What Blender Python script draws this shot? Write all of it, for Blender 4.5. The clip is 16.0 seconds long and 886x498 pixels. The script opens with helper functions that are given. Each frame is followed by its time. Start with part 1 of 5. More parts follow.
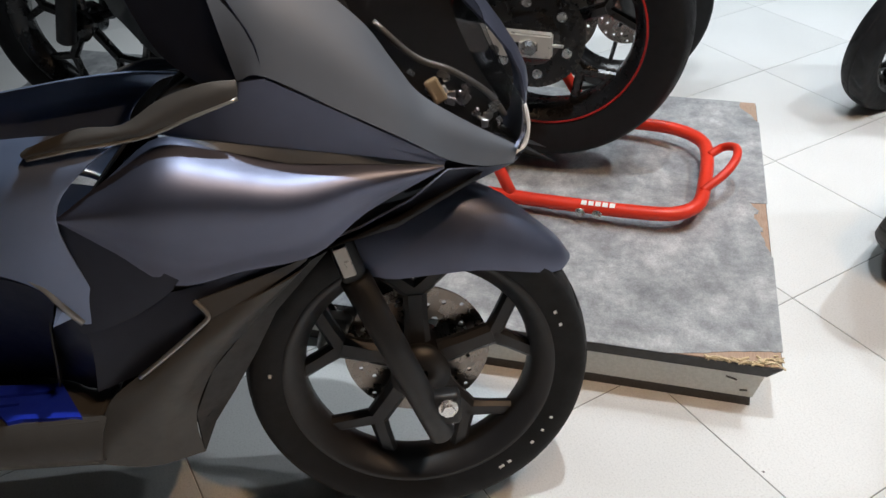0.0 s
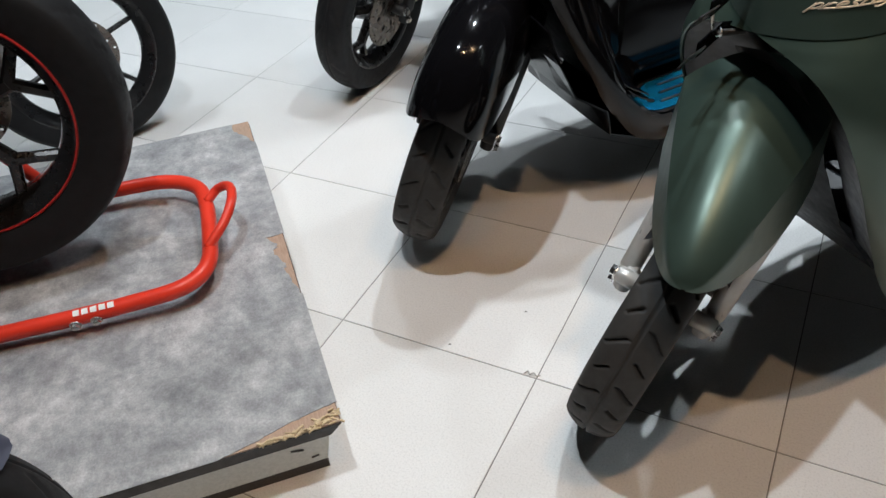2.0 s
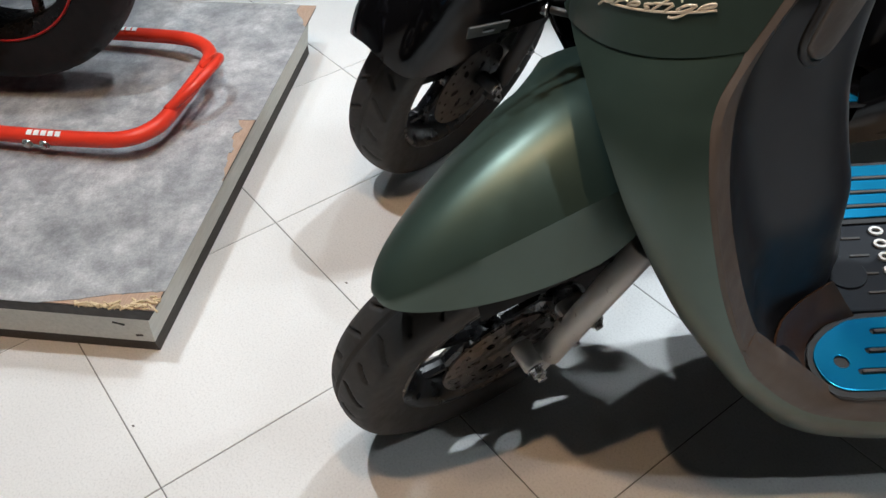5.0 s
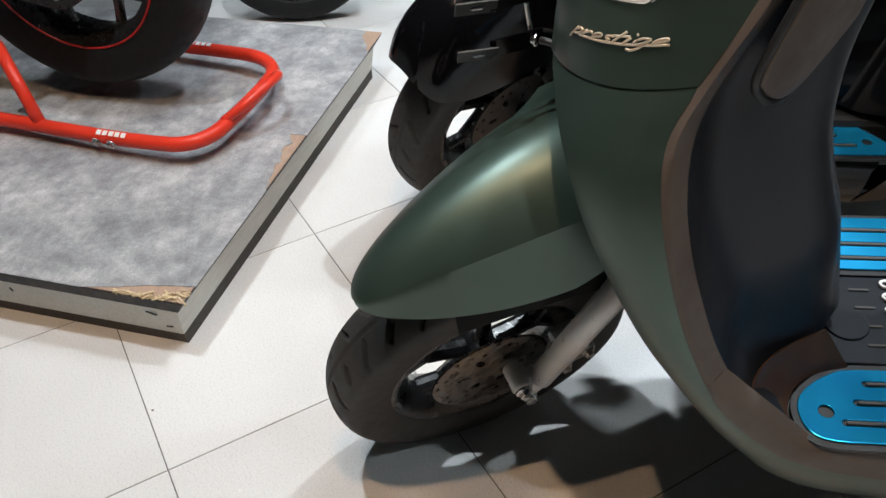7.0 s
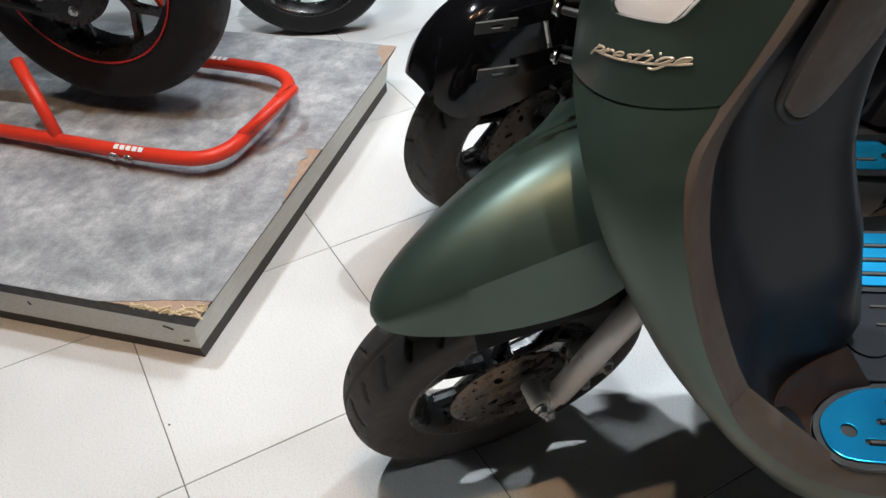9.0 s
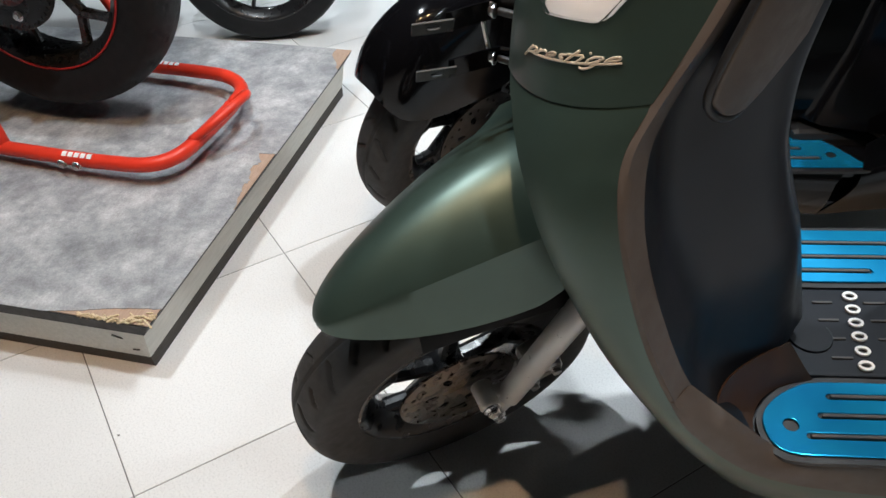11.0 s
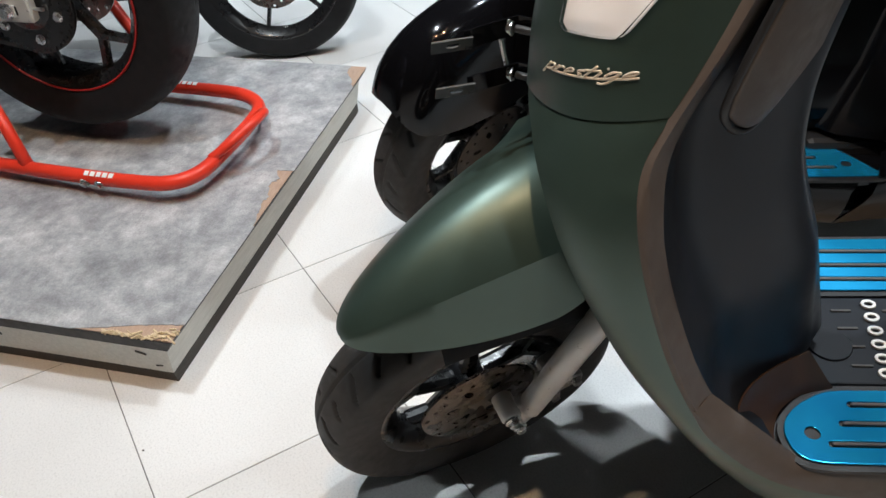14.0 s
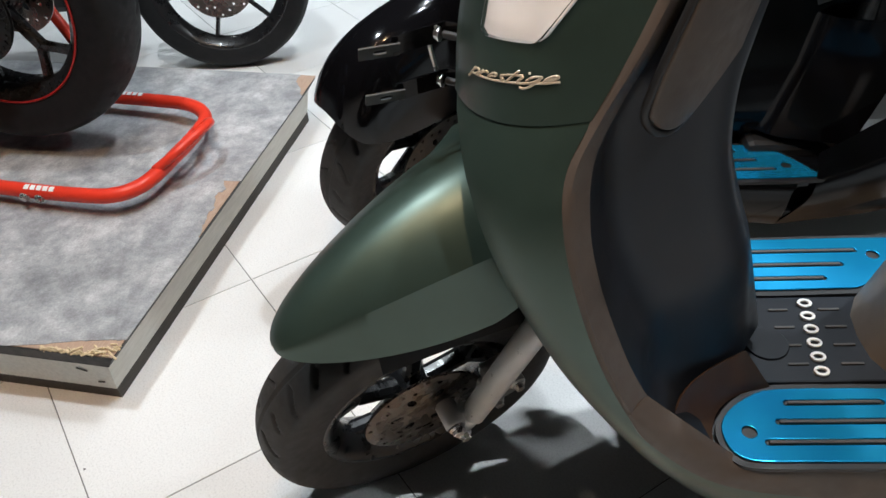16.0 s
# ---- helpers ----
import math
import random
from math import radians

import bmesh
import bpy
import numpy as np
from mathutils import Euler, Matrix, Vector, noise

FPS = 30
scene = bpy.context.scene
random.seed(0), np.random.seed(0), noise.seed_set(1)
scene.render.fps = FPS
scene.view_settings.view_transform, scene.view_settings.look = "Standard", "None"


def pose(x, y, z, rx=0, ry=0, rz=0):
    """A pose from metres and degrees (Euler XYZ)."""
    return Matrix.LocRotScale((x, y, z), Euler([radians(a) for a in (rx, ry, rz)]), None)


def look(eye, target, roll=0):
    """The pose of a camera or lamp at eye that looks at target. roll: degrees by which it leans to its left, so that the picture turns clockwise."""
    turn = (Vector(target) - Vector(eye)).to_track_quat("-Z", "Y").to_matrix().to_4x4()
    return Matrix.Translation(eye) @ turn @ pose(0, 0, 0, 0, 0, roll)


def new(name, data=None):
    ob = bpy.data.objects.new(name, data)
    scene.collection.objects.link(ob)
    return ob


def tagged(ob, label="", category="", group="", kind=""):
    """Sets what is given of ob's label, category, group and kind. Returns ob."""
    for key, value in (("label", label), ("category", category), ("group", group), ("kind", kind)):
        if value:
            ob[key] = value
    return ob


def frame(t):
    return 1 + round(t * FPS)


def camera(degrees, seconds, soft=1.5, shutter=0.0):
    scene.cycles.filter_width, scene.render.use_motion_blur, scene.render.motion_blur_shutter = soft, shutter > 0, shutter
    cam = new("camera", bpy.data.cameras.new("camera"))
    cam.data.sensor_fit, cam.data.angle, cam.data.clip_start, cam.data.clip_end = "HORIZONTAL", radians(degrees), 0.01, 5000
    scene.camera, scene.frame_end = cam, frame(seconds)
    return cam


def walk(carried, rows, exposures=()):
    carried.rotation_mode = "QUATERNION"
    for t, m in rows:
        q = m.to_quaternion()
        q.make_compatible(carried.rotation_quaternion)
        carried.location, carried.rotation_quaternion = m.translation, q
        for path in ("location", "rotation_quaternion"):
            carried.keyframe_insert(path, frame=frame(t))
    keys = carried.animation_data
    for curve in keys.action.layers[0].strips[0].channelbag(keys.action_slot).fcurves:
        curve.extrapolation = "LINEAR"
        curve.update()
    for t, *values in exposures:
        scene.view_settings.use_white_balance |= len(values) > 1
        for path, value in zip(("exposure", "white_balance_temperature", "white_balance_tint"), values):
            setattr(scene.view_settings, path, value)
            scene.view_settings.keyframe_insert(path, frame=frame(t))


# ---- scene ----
cam = camera(57.0, 16.0)
PATH = [
    (0, (0.863, -1.405, 1.255), (-0.54, -0.626, 0.061), -2.5),
    (0.3, (0.869, -1.413, 1.283), (-0.439, -0.5, 0.076), -3.1),
    (0.6, (0.841, -1.403, 1.247), (-0.364, -0.333, 0.063), -5.0),
    (1, (0.835, -1.387, 1.253), (-0.221, -0.171, 0.069), -5.7),
    (1.5, (0.835, -1.223, 1.239), (-0.055, 0.109, 0.041), -6.6),
    (2, (0.848, -1.023, 1.218), (0.077, 0.334, -0.032), -5.4),
    (2.2, (0.866, -0.964, 1.203), (0.079, 0.378, -0.054), -5.7),
    (2.5, (0.869, -0.878, 1.171), (0.07, 0.435, -0.109), -5.6),
    (2.8, (0.871, -0.769, 1.15), (0.103, 0.512, -0.18), -3.6),
    (3, (0.9, -0.675, 1.144), (0.138, 0.543, -0.248), -2.9),
    (3.2, (0.924, -0.609, 1.111), (0.136, 0.599, -0.275), -4.0),
    (3.5, (0.976, -0.563, 1.083), (0.062, 0.592, -0.27), -1.6),
    (3.7, (1.048, -0.53, 1.097), (0.008, 0.47, -0.289), -1.9),
    (4, (1.135, -0.497, 1.1), (0.02, 0.402, -0.296), -1.0),
    (4.2, (1.165, -0.505, 1.123), (0.048, 0.389, -0.274), -1.7),
    (6.3, (1.404, -0.423, 1.13), (0.071, 0.339, -0.153), -1.9),
    (6.5, (1.399, -0.416, 1.131), (0.062, 0.325, -0.159), -2.2),
    (7, (1.391, -0.407, 1.132), (0.035, 0.302, -0.156), -3.0),
    (7.5, (1.384, -0.412, 1.138), (0.008, 0.282, -0.137), -3.3),
    (8, (1.38, -0.413, 1.138), (-0.001, 0.279, -0.131), -3.6),
    (10.5, (1.387, -0.394, 1.135), (0.001, 0.313, -0.122), -3.2),
    (11, (1.396, -0.384, 1.132), (0.044, 0.378, -0.13), -2.7),
    (11.5, (1.399, -0.39, 1.134), (0.04, 0.359, -0.128), -3.4),
    (12, (1.401, -0.392, 1.138), (0.039, 0.36, -0.12), -3.5),
    (12.5, (1.399, -0.392, 1.137), (0.035, 0.366, -0.113), -3.4),
    (13, (1.397, -0.397, 1.139), (0.029, 0.364, -0.106), -3.6),
    (13.5, (1.396, -0.395, 1.139), (0.02, 0.357, -0.102), -3.9),
    (14, (1.401, -0.398, 1.142), (0.016, 0.349, -0.093), -4.1),
    (14.5, (1.403, -0.398, 1.142), (0.012, 0.347, -0.087), -4.1),
    (15, (1.398, -0.399, 1.143), (0.003, 0.345, -0.081), -4.2),
    (15.5, (1.389, -0.39, 1.144), (-0.009, 0.351, -0.079), -4.4),
    (16, (1.418, -0.363, 1.135), (0.066, 0.459, -0.088), -3.4),
]
walk(cam, [(t, look(eye, target, roll)) for t, eye, target, roll in PATH], [(0, 0.04), (1, -0.02), (2, -0.16), (3.5, -0.16), (4.2, -0.08), (6.3, 0.04), (16, 0.11)])
# ==== place ====
# ---- world and lamps ----
world = bpy.data.worlds.new("world")
scene.world = world
world.use_nodes = True
world.node_tree.nodes["Background"].inputs[0].default_value = (0.9, 0.95, 1.0, 1)
world.node_tree.nodes["Background"].inputs[1].default_value = 0.01

CEIL = 3.1


def spot(name, at, aim, watts, colour, angle=70, blend=0.5, size=0.045):
    d = bpy.data.lights.new(name, "SPOT")
    d.energy, d.color, d.spot_size, d.spot_blend, d.shadow_soft_size = watts, colour, radians(angle), blend, size
    ob = new(name, d)
    ob.matrix_world = look(at, aim)
    return ob


COOL, WARM = (0.85, 0.94, 1.0), (1.0, 0.66, 0.40)
# ceiling downlights: place, watts, colour, cone
# (2.20, 0.40) and the two at x -1.6 are added fill lights
LAMPS = [(0.10, -0.42, 155, COOL, 100), (0.40, 1.15, 140, COOL, 100), (-0.20, 1.30, 55, COOL, 100), (1.45, 2.95, 290, COOL, 116), (2.20, 0.40, 50, COOL, 96), (1.28, -0.25, 82, WARM, 96), (0.82, -0.74, 42, WARM, 96), (-1.6, 0.3, 95, COOL, 66), (-1.6, -1.0, 30, COOL, 66), (-1.5, 1.7, 65, COOL, 58), (-2.9, 0.4, 70, COOL, 80), (-2.9, 2.2, 70, COOL, 80)]
for lx, ly, watts, colour, cone in LAMPS:
    spot("spotlight", (lx, ly, CEIL - 0.05), (lx + 0.02, ly, 0), watts, colour, angle=cone, blend=0.6, size=0.03)
# area panels added overhead only as weak fill: x, y, watts
FILL_PANELS = [(-0.1, 2.95, 2), (-2.2, 3.6, 6)]
for lx, ly, watts in FILL_PANELS:
    d = bpy.data.lights.new("fill_panel_light", "AREA")
    d.shape, d.size, d.size_y, d.energy, d.color = "RECTANGLE", 1.16, 0.56, watts, COOL
    new("fill_panel_light", d).location = (lx, ly, CEIL - 0.03)


# ---- materials ----
def nodes(name):
    m = bpy.data.materials.new(name)
    m.use_nodes = True
    nt = m.node_tree
    return m, nt, nt.nodes["Principled BSDF"]


def link(nt, a, b):
    nt.links.new(a, b)


def noise_tex(nt, scale, detail=4, rough=0.6, coord="Object", stretch=(1, 1, 1)):
    tc, mp, nz = nt.nodes.new("ShaderNodeTexCoord"), nt.nodes.new("ShaderNodeMapping"), nt.nodes.new("ShaderNodeTexNoise")
    mp.inputs["Scale"].default_value = stretch
    nz.inputs["Scale"].default_value, nz.inputs["Detail"].default_value, nz.inputs["Roughness"].default_value = scale, detail, rough
    link(nt, tc.outputs[coord], mp.inputs["Vector"])
    link(nt, mp.outputs["Vector"], nz.inputs["Vector"])
    return nz


def ramp(nt, src, stops):
    r = nt.nodes.new("ShaderNodeValToRGB")
    while len(r.color_ramp.elements) < len(stops):
        r.color_ramp.elements.new(0.5)
    for e, (p, c) in zip(r.color_ramp.elements, stops):
        e.position, e.color = p, (*c, 1) if len(c) == 3 else c
    link(nt, src, r.inputs[0])
    return r


def bump(nt, src, bsdf, strength, distance):
    b = nt.nodes.new("ShaderNodeBump")
    b.inputs["Strength"].default_value, b.inputs["Distance"].default_value = strength, distance
    link(nt, src, b.inputs["Height"])
    link(nt, b.outputs["Normal"], bsdf.inputs["Normal"])


def plain(name, colour, rough=0.5, metal=0.0, vary=0.12, scale=9, grain=0.0, grain_scale=400, coat=0.0, spec=0.5, rough_vary=0.1, coat_rough=0.05):
    """A surface with slow colour change, smears in its gloss and a fine grain."""
    m, nt, b = nodes(name)
    n1 = noise_tex(nt, scale)
    lo, hi = [max(0, c * (1 - vary)) for c in colour], [min(1, c * (1 + vary)) for c in colour]
    link(nt, ramp(nt, n1.outputs["Fac"], [(0.3, lo), (0.7, hi)]).outputs[0], b.inputs["Base Color"])
    n2 = noise_tex(nt, scale * 5, 6)
    r0, r1 = max(0.02, rough - rough_vary), min(1, rough + rough_vary)
    link(nt, ramp(nt, n2.outputs["Fac"], [(0.3, (r0,) * 3), (0.7, (r1,) * 3)]).outputs[0], b.inputs["Roughness"])
    b.inputs["Metallic"].default_value = metal
    b.inputs["Specular IOR Level"].default_value = spec
    b.inputs["Coat Weight"].default_value = coat
    b.inputs["Coat Roughness"].default_value = coat_rough
    if grain:
        bump(nt, noise_tex(nt, grain_scale, 2).outputs["Fac"], b, grain, 0.0006)
    return m


def glass(name, colour=(1, 1, 1), rough=0.02):
    m, nt, b = nodes(name)
    b.inputs["Base Color"].default_value = (*colour, 1)
    b.inputs["Transmission Weight"].default_value = 1
    b.inputs["Roughness"].default_value = rough
    b.inputs["IOR"].default_value = 1.45
    return m


def tile_mat():
    m, nt, b = nodes("polished_porcelain")
    oi = nt.nodes.new("ShaderNodeObjectInfo")
    sp = noise_tex(nt, 260, 3, 0.7)
    cl = noise_tex(nt, 3, 4)
    speck = ramp(nt, sp.outputs["Fac"], [(0.33, (0.66, 0.655, 0.65)), (0.46, (0.76, 0.755, 0.75)), (0.62, (0.80, 0.795, 0.79))])
    cloud = ramp(nt, cl.outputs["Fac"], [(0.3, (0.93, 0.93, 0.925)), (0.7, (1, 1, 1))])
    mx = nt.nodes.new("ShaderNodeMixRGB")
    mx.blend_type, mx.inputs[0].default_value = "MULTIPLY", 1
    link(nt, speck.outputs[0], mx.inputs[1])
    link(nt, cloud.outputs[0], mx.inputs[2])
    hv = nt.nodes.new("ShaderNodeHueSaturation")
    vr = nt.nodes.new("ShaderNodeMapRange")
    vr.inputs[3].default_value, vr.inputs[4].default_value = 0.95, 1.03
    link(nt, oi.outputs["Random"], vr.inputs[0])
    link(nt, vr.outputs[0], hv.inputs["Value"])
    link(nt, mx.outputs[0], hv.inputs["Color"])
    link(nt, hv.outputs[0], b.inputs["Base Color"])
    sm = noise_tex(nt, 14, 6)
    link(nt, ramp(nt, sm.outputs["Fac"], [(0.3, (0.34,) * 3), (0.75, (0.46,) * 3)]).outputs[0], b.inputs["Roughness"])
    b.inputs["Specular IOR Level"].default_value = 0.4
    bump(nt, sp.outputs["Fac"], b, 0.05, 0.0003)
    return m


def laminate_mat():
    m, nt, b = nodes("grey_stone_laminate")
    big, mid, fine = noise_tex(nt, 6.5, 10, 0.70), noise_tex(nt, 24, 8, 0.72), noise_tex(nt, 230, 3, 0.6)
    c1 = ramp(nt, big.outputs["Fac"], [(0.32, (0.22, 0.228, 0.242)), (0.5, (0.40, 0.407, 0.42)), (0.66, (0.64, 0.645, 0.65))])
    c2 = ramp(nt, mid.outputs["Fac"], [(0.35, (0.62, 0.62, 0.63)), (0.55, (0.95, 0.95, 0.95)), (0.72, (1.25, 1.25, 1.22))])
    mx = nt.nodes.new("ShaderNodeMixRGB")
    mx.blend_type, mx.inputs[0].default_value = "MULTIPLY", 0.9
    link(nt, c1.outputs[0], mx.inputs[1])
    link(nt, c2.outputs[0], mx.inputs[2])
    m2 = nt.nodes.new("ShaderNodeMixRGB")
    m2.blend_type, m2.inputs[0].default_value = "MULTIPLY", 0.6
    f = ramp(nt, fine.outputs["Fac"], [(0.3, (0.7,) * 3), (0.7, (1.15,) * 3)])
    link(nt, mx.outputs[0], m2.inputs[1])
    link(nt, f.outputs[0], m2.inputs[2])
    link(nt, m2.outputs[0], b.inputs["Base Color"])
    b.inputs["Roughness"].default_value = 0.5
    bump(nt, fine.outputs["Fac"], b, 0.15, 0.0006)
    return m


def wood_mat(name, a, c, scale=30):
    m, nt, b = nodes(name)
    n = noise_tex(nt, scale, 6, 0.7, stretch=(1, 8, 8))
    link(nt, ramp(nt, n.outputs["Fac"], [(0.3, a), (0.7, c)]).outputs[0], b.inputs["Base Color"])
    b.inputs["Roughness"].default_value = 0.75
    bump(nt, n.outputs["Fac"], b, 0.4, 0.002)
    return m


def chrome_blue_mat():
    m, nt, b = nodes("blue_anodised_metal")
    n = noise_tex(nt, 6, 3)
    link(nt, ramp(nt, n.outputs["Fac"], [(0.3, (0.01, 0.36, 0.80)), (0.7, (0.02, 0.52, 0.95))]).outputs[0], b.inputs["Base Color"])
    b.inputs["Metallic"].default_value, b.inputs["Roughness"].default_value = 0.72, 0.17
    g = noise_tex(nt, 500, 2, stretch=(0.04, 1, 1))
    bump(nt, g.outputs["Fac"], b, 0.06, 0.0003)
    return m


TILE, LAMINATE = tile_mat(), laminate_mat()
GROUT = plain("grey_grout", (0.20, 0.195, 0.185), 0.9)
# unseen walls and ceiling, kept dark so that little light bounces back
WALL = plain("grey_wall_paint", (0.13, 0.13, 0.13), 0.8, grain=0.2, grain_scale=150)
CEILING = plain("dark_grey_ceiling_paint", (0.06, 0.06, 0.062), 0.85, grain=0.2, grain_scale=150)
SHADED_EDGE = plain("shaded_board_edge", (0.022, 0.021, 0.021), 0.6)
CREAM = wood_mat("cream_painted_frame", (0.56, 0.54, 0.485), (0.70, 0.68, 0.62), 18)
BASEWOOD = wood_mat("dark_base_batten", (0.05, 0.042, 0.036), (0.09, 0.075, 0.065))
RAWWOOD = wood_mat("bare_plywood", (0.34, 0.22, 0.16), (0.50, 0.36, 0.27), 40)
SPLINTER = wood_mat("splintered_wood", (0.45, 0.33, 0.18), (0.75, 0.62, 0.42), 80)
RED = plain("red_powder_coat", (0.74, 0.045, 0.022), 0.36, vary=0.06, coat=0.12, spec=0.35, grain=0.12, grain_scale=250)
WHITEPRINT = plain("white_print", (0.8, 0.8, 0.78), 0.5)
RUBBER = plain("black_rubber", (0.011, 0.011, 0.012), 0.6, vary=0.2, grain=0.25, grain_scale=600, spec=0.25)
RUBBER_W = plain("worn_tread_rubber", (0.028, 0.027, 0.026), 0.7, vary=0.2, grain=0.3, grain_scale=500)
RIMBLACK = plain("black_rim_paint", (0.012, 0.012, 0.013), 0.3, coat=0.3)
RIMSATIN = plain("satin_black_rim", (0.020, 0.020, 0.022), 0.42)
REDPAINT = plain("red_rim_tape", (0.42, 0.020, 0.018), 0.35)
STEEL = plain("brushed_steel", (0.55, 0.53, 0.50), 0.3, 1.0, grain=0.1)
DARKSTEEL = plain("oiled_chain_steel", (0.10, 0.095, 0.09), 0.4, 1.0)
CHROME = plain("chrome", (0.85, 0.85, 0.85), 0.27, 1.0, vary=0.02, rough_vary=0.04)
ALU = plain("cast_aluminium", (0.42, 0.41, 0.39), 0.38, 0.85, grain=0.2, grain_scale=300)
BRIGHTALU = plain("bright_aluminium", (0.72, 0.70, 0.66), 0.34, 0.5)
FORKSILVER = plain("silver_fork_paint", (0.60, 0.585, 0.56), 0.36, 0.25)
DISC = plain("brake_disc_steel", (0.27, 0.24, 0.215), 0.28, 1.0, vary=0.1)
BLACKPLASTIC = plain("black_plastic", (0.012, 0.012, 0.013), 0.5, grain=0.15)
GREYPLASTIC = plain("grey_textured_plastic", (0.065, 0.063, 0.061), 0.5, grain=0.3, grain_scale=700)
GLOSSBLACK = plain("gloss_black_paint", (0.004, 0.004, 0.005), 0.10, vary=0.05, rough_vary=0.03, spec=0.22)
GREEN = plain("matte_green_metallic", (0.058, 0.094, 0.078), 0.40, 0.6, vary=0.08, grain=0.05, grain_scale=900, rough_vary=0.04, coat=0.5, coat_rough=0.34, spec=0.2)
BROWN = plain("matte_brown_plastic", (0.100, 0.077, 0.063), 0.55, 0.1, grain=0.2, grain_scale=700)
# red-brown puts the warm lamp's glow into the dark toe panel's colour
TOE_WARMLIT = plain("warm_lit_toe_plastic", (0.060, 0.034, 0.022), 0.42, grain=0.2, grain_scale=700)
INNER = plain("dark_inner_plastic", (0.013, 0.016, 0.022), 0.36, grain=0.06, grain_scale=700, rough_vary=0.04, spec=0.3)
BLUE = chrome_blue_mat()
NAVY = plain("matte_navy_metallic", (0.135, 0.152, 0.225), 0.43, 0.8, vary=0.06, grain=0.05, grain_scale=900, rough_vary=0.03, coat=0.25, coat_rough=0.35)
NAVYDARK = plain("dark_navy_plastic", (0.030, 0.038, 0.065), 0.42, 0.3)
SILVERBLUE = plain("pale_blue_silver_paint", (0.27, 0.34, 0.52), 0.42, 0.65, vary=0.05, rough_vary=0.03)
GREYPAINT = plain("matte_grey_metallic", (0.150, 0.172, 0.210), 0.5, 0.45, vary=0.04, rough_vary=0.02, coat=0.2, coat_rough=0.35)
BLUEMAT = plain("blue_rubber_mat", (0.012, 0.035, 0.50), 0.5)
BADGE = plain("pale_gold_badge", (0.70, 0.60, 0.47), 0.35, 0.35)
CLEAR = glass("clear_lens")
SMOKE = glass("smoked_lens", (0.42, 0.42, 0.44))
AMBER = plain("amber_reflector", (0.55, 0.42, 0.26), 0.2)
LENSWHITE = plain("bright_reflector_bowl", (0.92, 0.93, 0.94), 0.16, 0.3, grain=1.0, grain_scale=45)


# ---- mesh helpers ----
def thing(name, at=Matrix(), label="", category="", group="", kind=""):
    ob = new(name)
    ob.empty_display_size = 0.05
    ob.matrix_world = at
    return tagged(ob, label, category, group, kind)


def raw(name, verts, faces, mat, parent=None, label="", smooth=True, at=None):
    me = bpy.data.meshes.new(name)
    me.from_pydata([tuple(v) for v in verts], [], faces)
    me.validate()
    if smooth:
        me.polygons.foreach_set("use_smooth", [True] * len(me.polygons))
    me.materials.append(mat)
    ob = new(name, me)
    if parent:
        ob.parent = parent
    if at is not None:
        ob.matrix_local = at
    return tagged(ob, label)


def part(name, bm, mat, parent=None, label="", smooth=False, at=None):
    me = bpy.data.meshes.new(name)
    bmesh.ops.recalc_face_normals(bm, faces=bm.faces)
    bm.to_mesh(me)
    bm.free()
    if smooth:
        me.polygons.foreach_set("use_smooth", [True] * len(me.polygons))
    me.materials.append(mat)
    ob = new(name, me)
    if parent:
        ob.parent = parent
    if at is not None:
        ob.matrix_local = at
    return tagged(ob, label)


def fix(verts, faces):
    """A bmesh from lists, with the faces turned outwards."""
    bm = bmesh.new()
    vs = [bm.verts.new(v) for v in verts]
    for f in faces:
        try:
            bm.faces.new([vs[i] for i in f])
        except ValueError:
            pass
    bmesh.ops.recalc_face_normals(bm, faces=bm.faces)
    return bm


def box(sx, sy, sz, at=(0, 0, 0), bevel=0.0, seg=2, turn=None):
    bm = bmesh.new()
    bmesh.ops.create_cube(bm, size=1, matrix=Matrix.Diagonal((sx, sy, sz, 1)))
    if bevel:
        bmesh.ops.bevel(bm, geom=bm.edges[:], offset=bevel, segments=seg, affect="EDGES", profile=0.5)
    bmesh.ops.transform(bm, matrix=Matrix.Translation(at) @ (turn or Matrix()), verts=bm.verts)
    return bm


def rod(a, b, r, n=16, r2=None):
    """A solid round bar from a to b with slightly rounded ends."""
    a, b = Vector(a), Vector(b)
    L = (b - a).length
    r2 = r if r2 is None else r2
    e = min(r, r2, L / 2) * 0.18
    prof = [(0, 0), (r - e, 0), (r, e), (r2, L - e), (r2 - e, L), (0, L)]
    q = (b - a).to_track_quat("Z", "Y").to_matrix()
    bm = bmesh.new()
    rings = []
    for rr, z in prof:
        if rr == 0:
            rings.append([bm.verts.new(a + q @ Vector((0, 0, z)))])
        else:
            rings.append([bm.verts.new(a + q @ Vector((rr * math.cos(k * math.tau / n), rr * math.sin(k * math.tau / n), z))) for k in range(n)])
    for p, w in zip(rings, rings[1:]):
        for k in range(n):
            f = [p[k % len(p)], p[(k + 1) % len(p)], w[(k + 1) % len(w)], w[k % len(w)]]
            f = list(dict.fromkeys(f))
            if len(f) > 2:
                bm.faces.new(f)
    return bm


def merge(*bms):
    out = bms[0]
    for b in bms[1:]:
        me = bpy.data.meshes.new("joined")
        b.to_mesh(me)
        b.free()
        out.from_mesh(me)
        bpy.data.meshes.remove(me)
    return out


